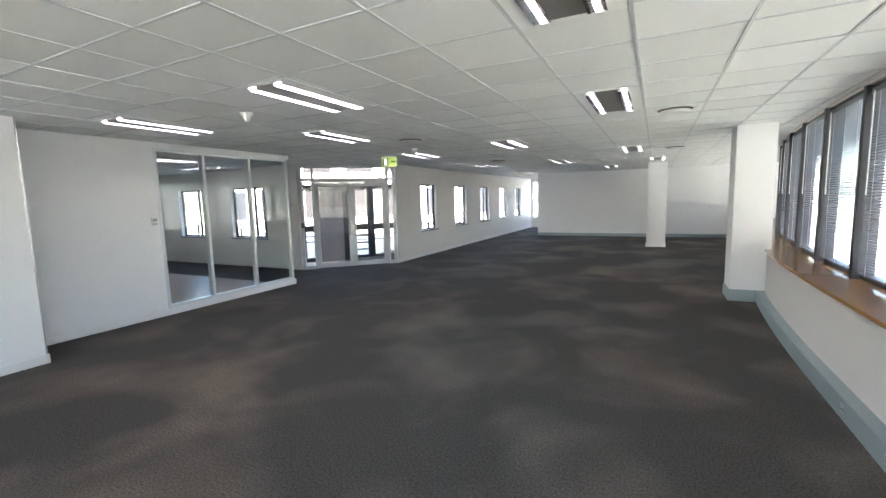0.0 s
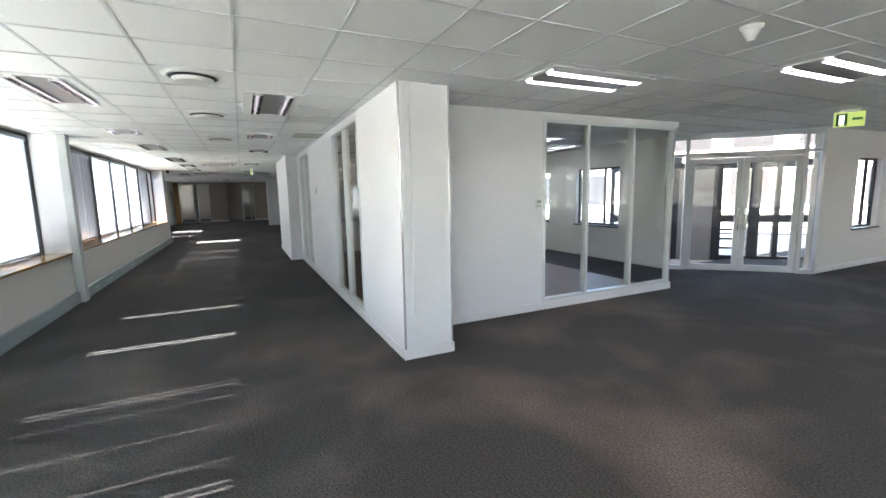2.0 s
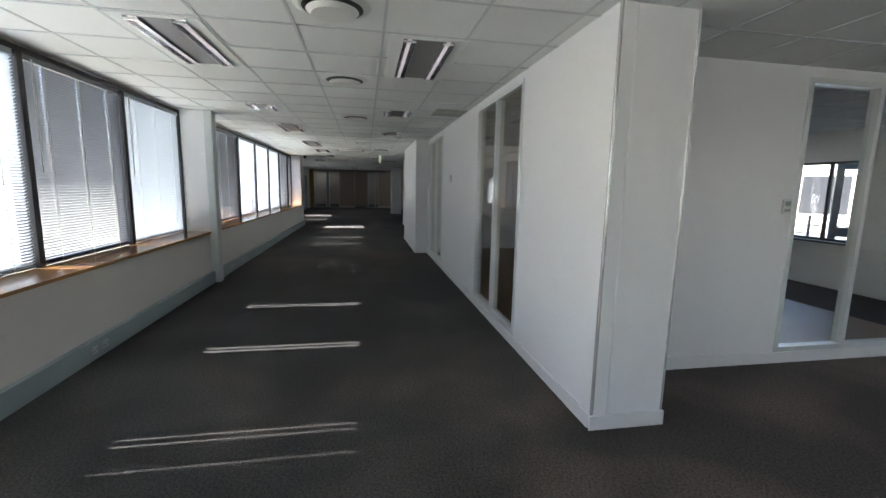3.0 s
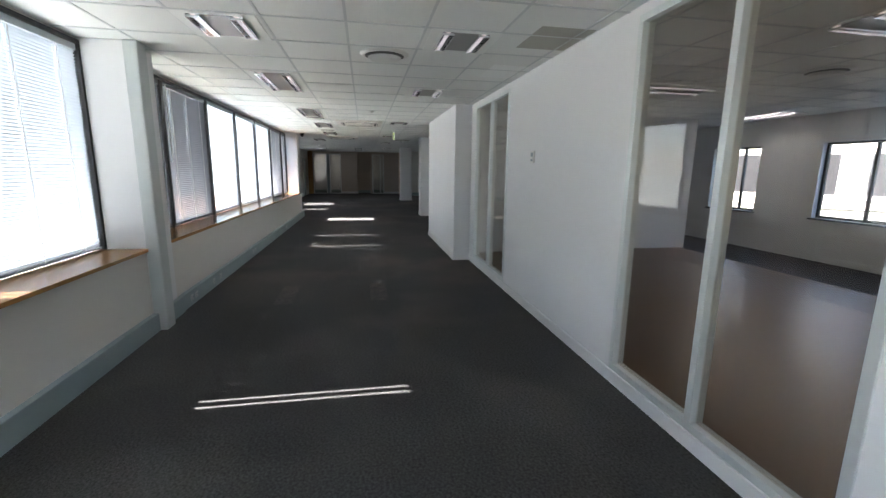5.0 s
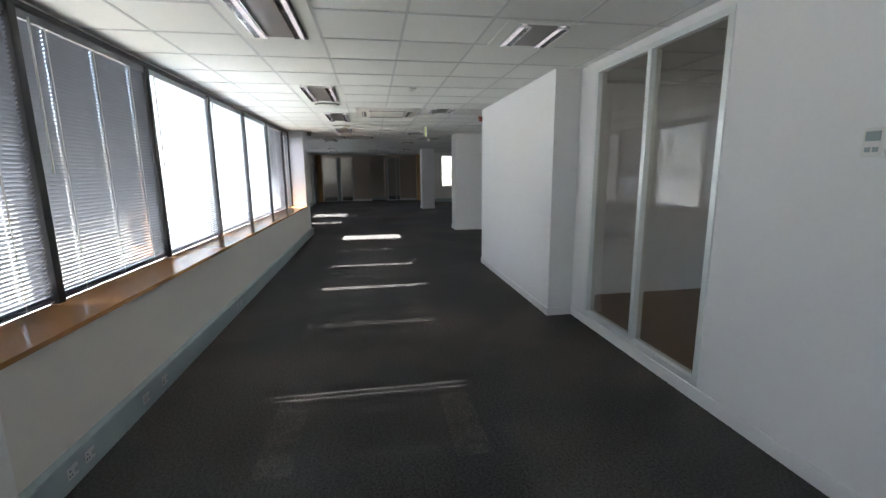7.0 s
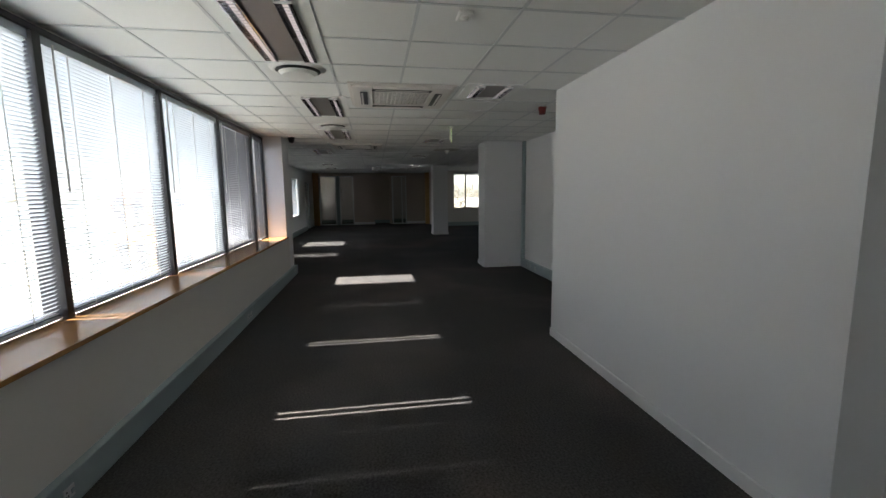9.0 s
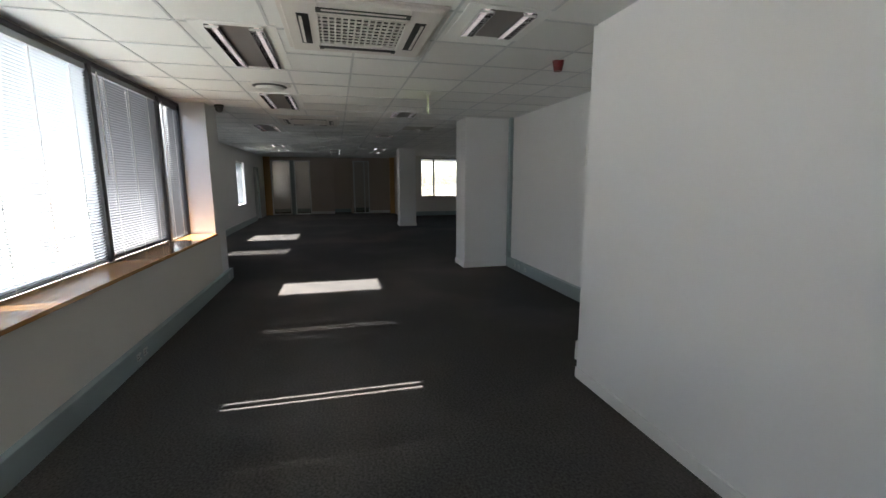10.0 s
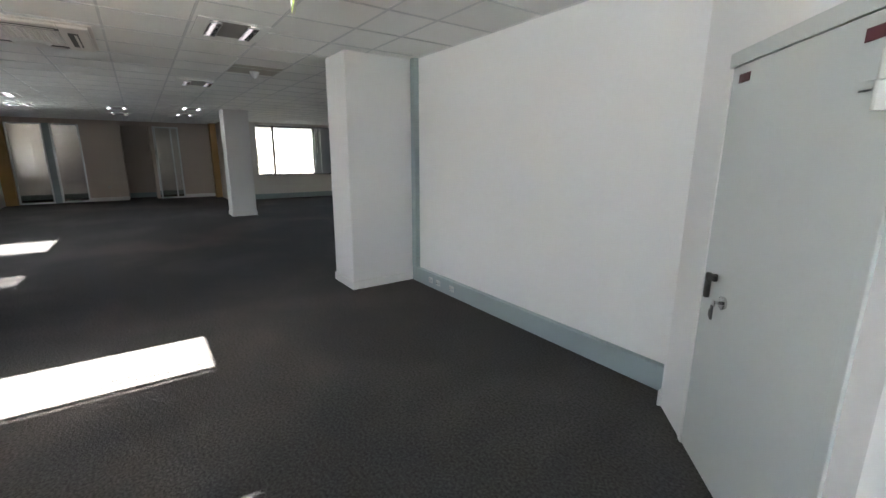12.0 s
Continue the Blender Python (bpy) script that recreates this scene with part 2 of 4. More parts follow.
def ceiling_reach(y):
    """The stretches of x that the ceiling covers at y."""
    spans = [(-36.0, -19.9)] if -3.9 < y < 10.2 else []
    if -3.9 < y <= -2.7:
        spans.append((-19.9, -19.0))
    elif -2.7 < y < 7.45:
        spans.append((-19.9, east_x(y) + 0.66))
    elif 7.45 <= y < 22.2:
        spans.append((-7.3 if y < 9.15 else -5.7, east_x(min(y, 17.5)) + 0.66))
    return spans


def ceiling_tiles():
    """Lay-in tiles, one island each, trimmed to the rooms' outline."""
    verts, faces = [], []
    cuts = sorted(CEILING_Y + [-3.9, -2.7, 7.45, 9.15, 10.2, 22.2])
    for y0, y1 in zip(cuts, cuts[1:]):
        if y1 - y0 < 0.005:
            continue
        for xa, xb in ceiling_reach((y0 + y1) / 2):
            xs = [xa] + [x for x in CEILING_X if xa + 0.01 < x < xb - 0.01] + [xb]
            for x0, x1 in zip(xs, xs[1:]):
                n = len(verts)
                verts += [(x, y, z) for z in (H, H + 0.3) for x, y in ((x0, y0), (x1, y0), (x1, y1), (x0, y1))]
                faces += [tuple(n + i for i in f) for f in ((3, 2, 1, 0), (4, 5, 6, 7), (0, 1, 5, 4), (1, 2, 6, 5), (2, 3, 7, 6), (3, 0, 4, 7))]
    me = bpy.data.meshes.new("ceiling")
    me.from_pydata(verts, [], faces)
    me.materials.append(TILE)
    return me


ceiling = tagged(new("ceiling", ceiling_tiles()), "suspended ceiling of pale square mineral tiles", "ceiling", "", "structure")
bm = bmesh.new()
for x in CEILING_X:
    y0, y1 = (-3.8, 10.1) if x < -19.9 else (-2.7, 7.4) if x < -7.2 else (-2.7, 9.0) if x < -5.6 else (-2.7, 22.1)
    if x > 1.5:
        y0, y1 = (-2.7 if x < 1.9 else 4.2 + math.sqrt((x - 1.9) / 0.0147)), 17.3
    if x > -35:
        box(bm, x - 0.0095, x + 0.0095, y0, y1, H - 0.005, H + 0.01)
for y in CEILING_Y:
    for x0, x1 in ceiling_reach(y):
        box(bm, max(x0, -35), x1 - (0.35 if x1 > 0 else 0.05), y - 0.0095, y + 0.0095, H - 0.004, H + 0.01)
part("ceiling_grid", bm, TBAR, ceiling, "pale grey metal ceiling bars")

# ---- walls ----


def wall_x(name, y0, y1, x0, x1, holes, material, label, z1=H):
    """A wall along x between y0 and y1 with holes (xa, xb, za, zb), left to right."""
    bm = bmesh.new()
    at = x0
    for xa, xb, za, zb in holes:
        if xa > at:
            box(bm, at, xa, y0, y1, 0, z1)
        if za > 0:
            box(bm, xa, xb, y0, y1, 0, za)
        if zb < z1:
            box(bm, xa, xb, y0, y1, zb, z1)
        at = xb
    if at < x1:
        box(bm, at, x1, y0, y1, 0, z1)
    return structure(name, bm, material, label, "wall")


def wall_y(name, x0, x1, y0, y1, holes, material, label, z1=H):
    ob = wall_x(name, -x1, -x0, y0, y1, holes, material, label, z1)
    ob.data.transform(Matrix.Rotation(radians(90), 4, "Z"))
    return ob


def skirting(rows, name="baseboard", material=None, label="white painted skirting board", category="skirting", bevel=0.004):
    return structure(name, boxes(*rows, bevel=bevel), material or TRIM, label, category)


# south window wall: parapet below the windows, head above, pilasters between the bays
structure("wall_south", boxes((-9.83, 2.2, -2.72, WALL_Y, 0, SILL_Z - 0.03), (-19.2, -10.3, -2.72, WALL_Y, 0, SILL_Z - 0.03),
                              (-9.83, 2.2, -2.70, WIN_Y + 0.06, HEAD_Z + 0.02, H), (-19.0, -10.3, -2.70, WIN_Y + 0.06, HEAD_Z + 0.02, H)), CREAM,
          "cream painted parapet wall under the corridor windows", "wall")
structure("wall_pilaster", boxes((-10.3, -9.83, -2.95, -2.25, 0, H), bevel=0.01), PAINT, "pale painted pilaster between window bays", "pilaster")
structure("wall_pilaster_end", boxes((-19.55, -19.0, -3.9, WALL_Y + 0.002, SILL_Z - 0.03, H), (-19.55, -19.2, -3.9, WALL_Y, 0, SILL_Z - 0.03)), PAINT, "pale painted pilaster at the end of the window wall", "pilaster")

# partition wall beside the corridor, with two glazed openings
P1, P2 = (-8.29, -6.76), (-12.22, -10.70)
wall_x("wall_partition", MAIN_Y, 1.47, -12.6, -5.34, [(P2[0], P2[1], 0.10, 2.44), (P1[0], P1[1], 0.10, 2.44)], PAINT, "white painted partition wall with tall glazed panels")
structure("wall_partition_end", boxes((-5.84, -5.34, 1.472, 1.86, 0, H), bevel=0.006), PAINT, "white boxed column at the partition's end", "wall end")
structure("corner_bead", boxes((-5.352, -5.3365, MAIN_Y - 0.0035, MAIN_Y + 0.014, 0.097, H), (-5.352, -5.3365, 1.848, 1.8635, 0.097, H), bevel=0.002), BEAD, "bright metal corner beads on the boxed column", "corner bead")
wall_y("wall_recess", -6.18, -6.08, 1.472, 3.53, [], PAINT, "white painted wall beside the glazed meeting room")
structure("wall_nib", boxes((-15.3, -12.51, NIB_Y, 1.37, 0, H), (-15.3, -12.6, 1.37, 1.47, 0, H)), PAINT, "white painted projecting wall", "wall")
wall_y("wall_room_west", -13.2, -13.1, 1.47, 5.98, [], PAINT, "plain wall of the meeting room")

# diagonal door wall at the nib's end
DIAG = pose(-15.3, NIB_Y, 0) @ Matrix(((-0.7071, -0.7071, 0, 0), (0.7071, -0.7071, 0, 0), (0, 0, 1, 0), (0, 0, 0, 1)))    # x runs along the wall, y into the corridor
DL = 1.37
bm = boxes((0, 0.15, -0.14, 0, 0, H), (1.06, DL, -0.14, 0, 0, H), (0.15, 1.06, -0.14, 0, 1.91, H), (0.15, 1.06, -0.14, -0.08, 0, 1.91), m=DIAG)
structure("wall_diagonal", bm, PAINT, "white painted wall round the grey service door", "wall")
structure("wall_back", boxes((-19.5, -16.27, 2.27, 2.4, 0, H), (-16.27, -15.9, 2.06, 2.4, 0, H)), PAINT, "white painted back wall above grey trunking", "wall")
structure("wall_back_close", boxes((-19.9, -19.5, 2.3, 10.2, 0, H)), PAINT, "plain white wall", "wall")

# curved east window wall

def east_strip(off0, off1, z0, z1, ya=-2.9, yb=17.6, steps=42):
    bm = bmesh.new()
    rings = []
    for k in range(steps + 1):
        y = ya + (yb - ya) * k / steps
        x = east_x(y)
        rings.append([bm.verts.new((x + o, y, z)) for o, z in ((off0, z0), (off1, z0), (off1, z1), (off0, z1))])
    for a, b in zip(rings, rings[1:]):
        for i in range(4):
            bm.faces.new((a[i], b[i], b[(i + 1) % 4], a[(i + 1) % 4]))
    bm.faces.new(rings[0])
    bm.faces.new(rings[-1][::-1])
    bmesh.ops.recalc_face_normals(bm, faces=bm.faces)
    return bm


structure("wall_east", east_strip(0, 0.7, 0, SILL_Z - 0.03), CREAM, "curved cream painted parapet wall", "wall")
structure("wall_east_head", east_strip(0.34, 0.7, HEAD_Z + 0.02, H), CREAM, "painted head above the curved windows", "wall")
tagged(new("window_sill_east", mesh_of("sill", east_strip(-0.03, 0.42, SILL_Z - 0.03, SILL_Z), SILL)), "curved varnished brown wooden window sill", "window sill", "", "structure")
structure("baseboard_east", east_strip(-0.095, 0, 0, 0.15), TRUNKING, "grey-blue cable trunking along the curved wall", "trunking")

# north part of the big room
wall_y("wall_north_west", -5.72, -5.57, 9.03, 22.0, [(10.25, 11.2, 0.73, 2.02), (12.5, 13.45, 0.73, 2.02), (14.75, 15.7, 0.73, 2.02), (16.95, 17.9, 0.73, 2.02), (19.1, 20.05, 0.73, 2.02)], CREAM,
       "cream painted wall with a row of small windows")
wall_x("wall_far", 17.3, 17.45, -4.05, 5.0, [], PAINT, "plain pale far wall of the open office")
wall_x("wall_far_end", 22.0, 22.15, -5.72, -4.0, [(-5.5, -4.2, 0.5, 2.35)], PAINT, "end wall with a tall bright window")
wall_y("wall_far_side", -4.05, -3.95, 17.45, 22.0, [], PAINT, "plain side wall of the far passage")
wall_x("wall_passage", 7.35, 7.5, -16.0, -7.25, [(-14.1, -12.95, 0.74, 2.02), (-11.8, -10.6, 0.74, 2.02), (-9.62, -8.34, 0.74, 2.02)], PAINT, "white painted passage wall with small windows")
structure("wall_passage_end", boxes((-16.0, -15.85, 2.4, 7.35, 0, H)), PAINT, "plain wall", "wall")

# west room
wall_x("wall_west_south", -3.92, -3.6, -34.2, -19.55, [(-33.75, -32.85, 0.55, 2.15), (-30.9, -29.9, 0, 2.0), (-28.2, -27.0, 0.72, 2.08), (-25.0, -23.85, 0.72, 2.08), (-22.3, -21.7, 0.72, 2.08)], PAINT, "pale painted wall with small deep windows and a door")
wall_y("wall_west", -30.7, -30.4, 2.3, 10.2, [(2.9, 9.0, 0.78, 2.42)], CREAM, "cream painted parapet under the far windows")
structure("wall_west_return", boxes((-33.9, -30.4, 1.95, 2.3, 0, H)), BROWNWALL, "brown shaded return wall", "wall")
structure("wall_west_close", boxes((-30.4, -19.9, 10.0, 10.2, 0, H)), PAINT, "plain white rear wall", "wall")
structure("wall_west_rear", boxes((-34.2, -34.0, -3.6, 1.95, 0, H), (-34.0, -32.5, -1.66, -1.56, 0, H)), PAINT, "white painted walls inside the glazed offices", "wall")
structure("wall_west_panels", boxes((-32.5, -32.4, -1.71, -0.72, 0, H), (-32.5, -32.4, 0.87, 1.95, 0, H), (-33.4, -33.3, -0.82, 0.14, 0, H), (-33.3, -32.5, -0.82, -0.72, 0, H), (-33.3, -32.5, 0.04, 0.14, 0, H)), BROWNWALL, "warm beige painted panels between the glass office fronts", "wall")
structure("column_ochre", boxes((-32.45, -32.2, -3.6, -3.34, 0, H), (-32.2, -31.9, 1.76, 1.95, 0, H), bevel=0.006), OCHRE, "ochre wooden posts", "post")


def column(name, x0, x1, y0, y1, base=None):
    ob = structure(name, boxes((x0, x1, y0, y1, 0, H), bevel=0.008), PAINT, "square white painted column", "column")
    bm = boxes((x0 - 0.014, x1 + 0.014, y0 - 0.014, y1 + 0.014, 0, 0.09 if not base else 0.17), bevel=0.004)
    structure("baseboard_" + name, bm, base or TRIM, "skirting round a column" if not base else "grey-blue trunking round a column", "skirting")
    return ob


column("column_1", 1.28, 1.75, 7.2, 7.7, TRUNKING)
column("column_2", 0.06, 0.57, 13.98, 14.5)
column("column_3", -19.94, -19.42, 1.46, 2.3)
column("column_4", -26.95, -26.4, 1.38, 1.92)

# skirting boards and trunking
skirting([(-12.51, -5.36, MAIN_Y - 0.014, MAIN_Y, 0, 0.095)])
skirting([(-5.34, -5.326, MAIN_Y - 0.014, 1.874, 0, 0.095), (-6.08, -5.326, 1.86, 1.874, 0, 0.095)], "baseboard_end")
skirting([(-6.08, -6.066, 1.88, 6.0, 0, 0.10)], "baseboard_recess")
skirting([(-15.3, -12.496, NIB_Y - 0.014, NIB_Y, 0, 0.085), (-12.51, -12.496, NIB_Y, MAIN_Y - 0.014, 0, 0.085)], "baseboard_nib")
skirting([(-5.57, -5.556, 9.05, 22, 0, 0.10)], "baseboard_north")
skirting([(-15.85, -7.25, 7.336, 7.35, 0, 0.10)], "baseboard_passage")
skirting([(-16.284, -16.27, 2.05, 2.22, 0, 0.1)], "baseboard_jamb")
skirting([(-32.4, -32.386, -1.71, -0.72, 0, 0.12), (-32.4, -32.386, 0.87, 1.95, 0, 0.12)], "baseboard_west")


def trunking(name, rows):
    return skirting(rows, name, TRUNKING, "grey-blue metal cable trunking along the wall base", "trunking", 0.006)


trunking("trunking_south", [(-9.83, 1.5, WALL_Y, WALL_Y + 0.055, 0, 0.165), (-19.58, -10.3, WALL_Y, WALL_Y + 0.055, 0, 0.165)])
trunking("trunking_back", [(-19.4, -16.28, 2.215, 2.27, 0, 0.17), (-19.40, -19.31, 2.21, 2.27, 0.17, H)])
trunking("trunking_west", [(-29.8, -19.6, -3.6, -3.545, 0, 0.16), (-30.4, -30.345, 2.3, 10, 0, 0.17)])
trunking("trunking_offices", [(-34.0, -33.95, -3.6, -1.66, 0, 0.16), (-34.0, -33.95, -1.56, 1.95, 0, 0.16), (-33.3, -33.25, -0.72, 0.04, 0, 0.16)])
trunking("trunking_far", [(-4.05, 4.3, 17.245, 17.3, 0, 0.12)])
structure("conduit_pilaster", boxes((-9.97, -9.805, -2.26, -2.15, 0.0, H), bevel=0.012), DOORGREY, "grey boxed conduit on the window pilaster", "conduit")
trunking("trunking_post", [(-10.33, -9.97, -2.25, -2.2, 0, 0.17)])


def socket(m, double=True):
    t = thing("power_socket", m, "white power socket outlet set in grey trunking", "socket", "sockets in the trunking")
    part("plate", boxes((-0.036, 0.036, -0.006, 0, -0.03, 0.03), bevel=0.002), SOCKETGREY, t)
    part("rocker", boxes((0.01, 0.03, -0.010, -0.005, -0.012, 0.012), bevel=0.001), TRUNKING, t)
    for dx, dz in ((-0.02, 0.012), (-0.028, -0.01), (-0.012, -0.01)):
        bm = bmesh.new()
        disc(bm, 0.0045, 0.0045, 0, 0.004, m=pose(dx, -0.004, dz, 90), segs=10)
        part("pin_hole", bm, BLACK, t)
    return t


sock = socket(pose(-6.9, WALL_Y + 0.056, 0.09, 0, 0, 180))
for x in (-7.05, -10.55, -10.68, -11.25, -11.5, -13.2, -13.33, -16.3, -16.42, -19.3):
    copy_thing(sock, pose(x, WALL_Y + 0.056, 0.09, 0, 0, 180))
for x in (-19.0, -18.85, -18.6):
    copy_thing(sock, pose(x, 2.214, 0.09))
for y in (2.95, 3.6):
    copy_thing(sock, pose(east_x(y) - 0.096, y, 0.08, 0, 0, -90))
copy_thing(sock, pose(-32.39, -1.2, 0.44, 0, 0, 90))

# ---- windows and blinds ----
SUN_TILT = 42.8


def blind(m, w, z0, z1, tilt, slat_mat, single=True, drop=None):
    """A venetian blind hanging at a window; x along the window, y into the room."""
    white = slat_mat is WHITESLAT
    t = thing("venetian_blind", m, "lowered %s aluminium venetian blind at an office window" % ("silvery white" if white else "grey"), "blind", "blinds at the windows")
    part("head_rail", boxes((-w / 2, w / 2, -0.02, 0.02, z1 - 0.05, z1), bevel=0.003), slat_mat, t)
    part("bottom_rail", boxes((-w / 2, w / 2, -0.014, 0.014, z0, z0 + 0.015), bevel=0.003), slat_mat, t)
    pitch = 0.024
    n = int((z1 - 0.045 - z0 - 0.03) / pitch) + 1
    a = radians(tilt)
    bm = bmesh.new()
    prof = [(-0.0165, 0.0), (-0.006, 0.0022), (0.006, 0.0022), (0.0165, 0.0)]
    cords = 3 if w > 1 else 2
    edges = [-w / 2]
    for k in range(cords):
        x = -w / 2 + w * (k + 0.5) / cords + 0.005
        edges += [x, x + 0.005]
    edges.append(w / 2)
    cols = [[bm.verts.new((sx, y * math.cos(a) - z * math.sin(a), y * math.sin(a) + z * math.cos(a))) for y, z in prof] for sx in edges]
    for k in range(len(edges) - 1):
        for i in range(3):
            if k % 2 == 0 or i != 1:
                bm.faces.new((cols[k][i], cols[k + 1][i], cols[k + 1][i + 1], cols[k][i + 1]))
    me = mesh_of("slat", bm, slat_mat)
    if single:
        for k in range(n):
            s = new("slat", me)
            s.parent = t
            s.location = (0, 0, z0 + 0.03 + k * pitch)
    else:
        bm = bmesh.new()
        for k in range(n):
            old = len(bm.verts)
            bm.from_mesh(me)
            bm.verts.ensure_lookup_table()
            for v in bm.verts[old:]:
                v.co.z += z0 + 0.03 + k * pitch
        tagged(part("slats", bm, slat_mat, t), kind="stuff")
    for k in range(cords):
        x = -w / 2 + w * (k + 0.5) / cords
        part("cord", boxes((x - 0.0035, x + 0.0035, 0.0175, 0.019, z0, z1)), WHITEPLASTIC, t)
    part("wand", boxes((w / 2 - 0.09, w / 2 - 0.082, 0.024, 0.032, z1 - 0.9, z1 - 0.03)), WHITEPLASTIC, t)
    return t


PILASTER_EDGES = (-10.3, -9.83)
TIGHT_GAPS = (-19.0, -12.645, -11.23)
OPEN_GAPS = (-7.0, -8.4, -14.06, -15.47)     # mullions with wider gaps beside the blinds


def window_bay(name, xs, tilts, mats, single=True, posts=None):
    """A ribbon of panes with dark mullions at xs; panes and frame on the window plane."""
    t = thing(name, pose(0, 0, 0), "ribbon window with dark aluminium mullions", "window", "", "structure")
    x0, x1 = xs[0], xs[-1]
    f = part("window_frame", boxes((x0, x1, WIN_Y - 0.05, WIN_Y + 0.03, SILL_Z, SILL_Z + 0.045), (x0, x1, WIN_Y - 0.05, WIN_Y + 0.087, HEAD_Z - 0.015, HEAD_Z + 0.02), bevel=0.003), DARKALU, t)
    for x in posts or xs:
        part("mullion", boxes((x - 0.03, x + 0.03, WIN_Y - 0.052, WIN_Y + 0.085, SILL_Z + 0.002, HEAD_Z), bevel=0.003), DARKALU, t)
    for a, b, tilt, sm in zip(xs, xs[1:], tilts, mats):
        p = part("pane", boxes((a + 0.025, b - 0.025, WIN_Y - 0.03, WIN_Y - 0.024, SILL_Z + 0.04, HEAD_Z - 0.025)), PANE, t)
        p.visible_shadow = False
        if tilt is not None:
            ga, gb = (0.044 if any(abs(e - o) < 0.02 for o in OPEN_GAPS) else 0.0302 if e in PILASTER_EDGES else 0.0325 if e in TIGHT_GAPS else 0.034 for e in (a, b))
            blind(pose((a + ga + b - gb) / 2, WIN_Y + 0.05, 0), b - gb - a - ga, SILL_Z + 0.014, HEAD_Z - 0.017, tilt, sm, single)
    return t


G, W = SLAT, WHITESLAT
window_bay("window_1", [-19.0, -18.32, -16.91, -15.47, -14.06, -12.645, -11.23, -10.3], [-SUN_TILT, 46, 40, 36, 30, 54, 48], [G, G, W, W, W, G, G])
window_bay("window_2", [-9.83, -8.4, -7.0, -5.6], [54, 46, 36], [W, G, W])
window_bay("window_3", [-5.6, -4.19, -2.78, -1.37, 0.04, 1.6], [10, 20, 5, 20, 10], [W, G, W, G, W], single=False, posts=[-4.19, -2.78, -1.37, 0.04, 1.6])
structure("window_sill_south", boxes((-9.83, 1.56, WIN_Y + 0.03, WALL_Y + 0.03, SILL_Z - 0.03, SILL_Z), (-19.0, -10.3, WIN_Y + 0.03, WALL_Y + 0.03, SILL_Z - 0.03, SILL_Z), bevel=0.004), SILL,
          "varnished brown wooden window sill", "window sill")

# curved ribbon window of the east wall
east_window = thing("window_east", pose(0, 0, 0), "curved ribbon window with dark aluminium mullions", "window", "", "structure")
part("window_frame", east_strip(0.38, 0.46, SILL_Z, SILL_Z + 0.045), DARKALU, east_window)
part("window_frame", east_strip(0.38, 0.46, HEAD_Z - 0.03, HEAD_Z + 0.02), DARKALU, east_window)
ys = [-1.83 + 1.13 * k for k in range(-1, 18)]
for k, y in enumerate(ys):
    x = east_x(y) + 0.42
    ang = math.degrees(math.atan(0.0294 * max(0, y - 4.2)))
    part("mullion", boxes((-0.12, 0.04, -0.03, 0.03, SILL_Z + 0.002, HEAD_Z), bevel=0.003, m=pose(x, y, 0, 0, 0, -ang)), DARKALU, east_window)
    if k + 1 < len(ys):
        ym = y + 0.565
        xm, am = (east_x(y) + east_x(y + 1.13)) / 2 + 0.42, math.degrees(math.atan(0.0294 * max(0, ym - 4.2)))
        p = part("pane", boxes((0.0, 0.006, -0.545, 0.545, SILL_Z + 0.04, HEAD_Z - 0.03), m=pose(xm, ym, 0, 0, 0, -am)), PANE, east_window)
        p.visible_shadow = False
        if ym > -2.0:
            blind(pose(xm - 0.07, ym, 0, 0, 0, 90 - am), 1.04, SILL_Z + 0.05, HEAD_Z - 0.035, (24, 30, 20, 26)[k % 4], G, single=False)


def small_window(name, m, w, z0, z1, depth=0.15, frame_mat=None, sill=True, cross=True):
    """A window in a wall; x along the wall, y to the outside."""
    t = thing(name, m, "small window with slim frame in a deep reveal", "window", "", "structure")
    fm = frame_mat or DARKALU
    y = depth * 0.75
    part("window_frame", boxes((-w / 2, w / 2, y - 0.025, y + 0.025, z0, z0 + 0.04), (-w / 2, w / 2, y - 0.025, y + 0.025, z1 - 0.04, z1),
                               (-w / 2, -w / 2 + 0.04, y - 0.026, y + 0.026, z0 + 0.04, z1 - 0.04), (w / 2 - 0.04, w / 2, y - 0.026, y + 0.026, z0 + 0.04, z1 - 0.04)), fm, t)
    if cross:
        part("mullion", boxes((w * 0.12 - 0.02, w * 0.12 + 0.02, y - 0.024, y + 0.024, z0 + 0.04, z1 - 0.04)), fm, t)
    p = part("pane", boxes((-w / 2 + 0.03, w / 2 - 0.03, y - 0.003, y + 0.003, z0 + 0.03, z1 - 0.03)), PANE, t)
    p.visible_shadow = False
    if sill:
        part("window_sill", boxes((-w / 2 - 0.04, w / 2 + 0.04, -0.04, 0.0, z0 - 0.03, z0 - 0.002), bevel=0.003), DARKALU, t)
    return t


for k, y in enumerate((10.725, 12.975, 15.225, 17.425, 19.575)):
    small_window("window_north_%d" % (k + 1), pose(-5.57, y, 0, 0, 0, 90), 0.95, 0.73, 2.02)
for k, (x, w) in enumerate(((-13.525, 1.15), (-11.2, 1.2), (-8.98, 1.28))):
    small_window("window_passage_%d" % (k + 1), pose(x, 7.35, 0), w, 0.74, 2.02)
for k, (a, b) in enumerate(((-28.2, -27.0), (-25.0, -23.85), (-22.3, -21.7))):
    small_window("window_west_%d" % (k + 1), pose((a + b) / 2, -3.6, 0, 0, 0, 180), b - a, 0.72, 2.08, 0.32, ALU, sill=False)
blind(pose(-27.6, -3.66, 0, 0, 0, 0), 1.14, 0.74, 2.07, 58, WHITESLAT, single=False)
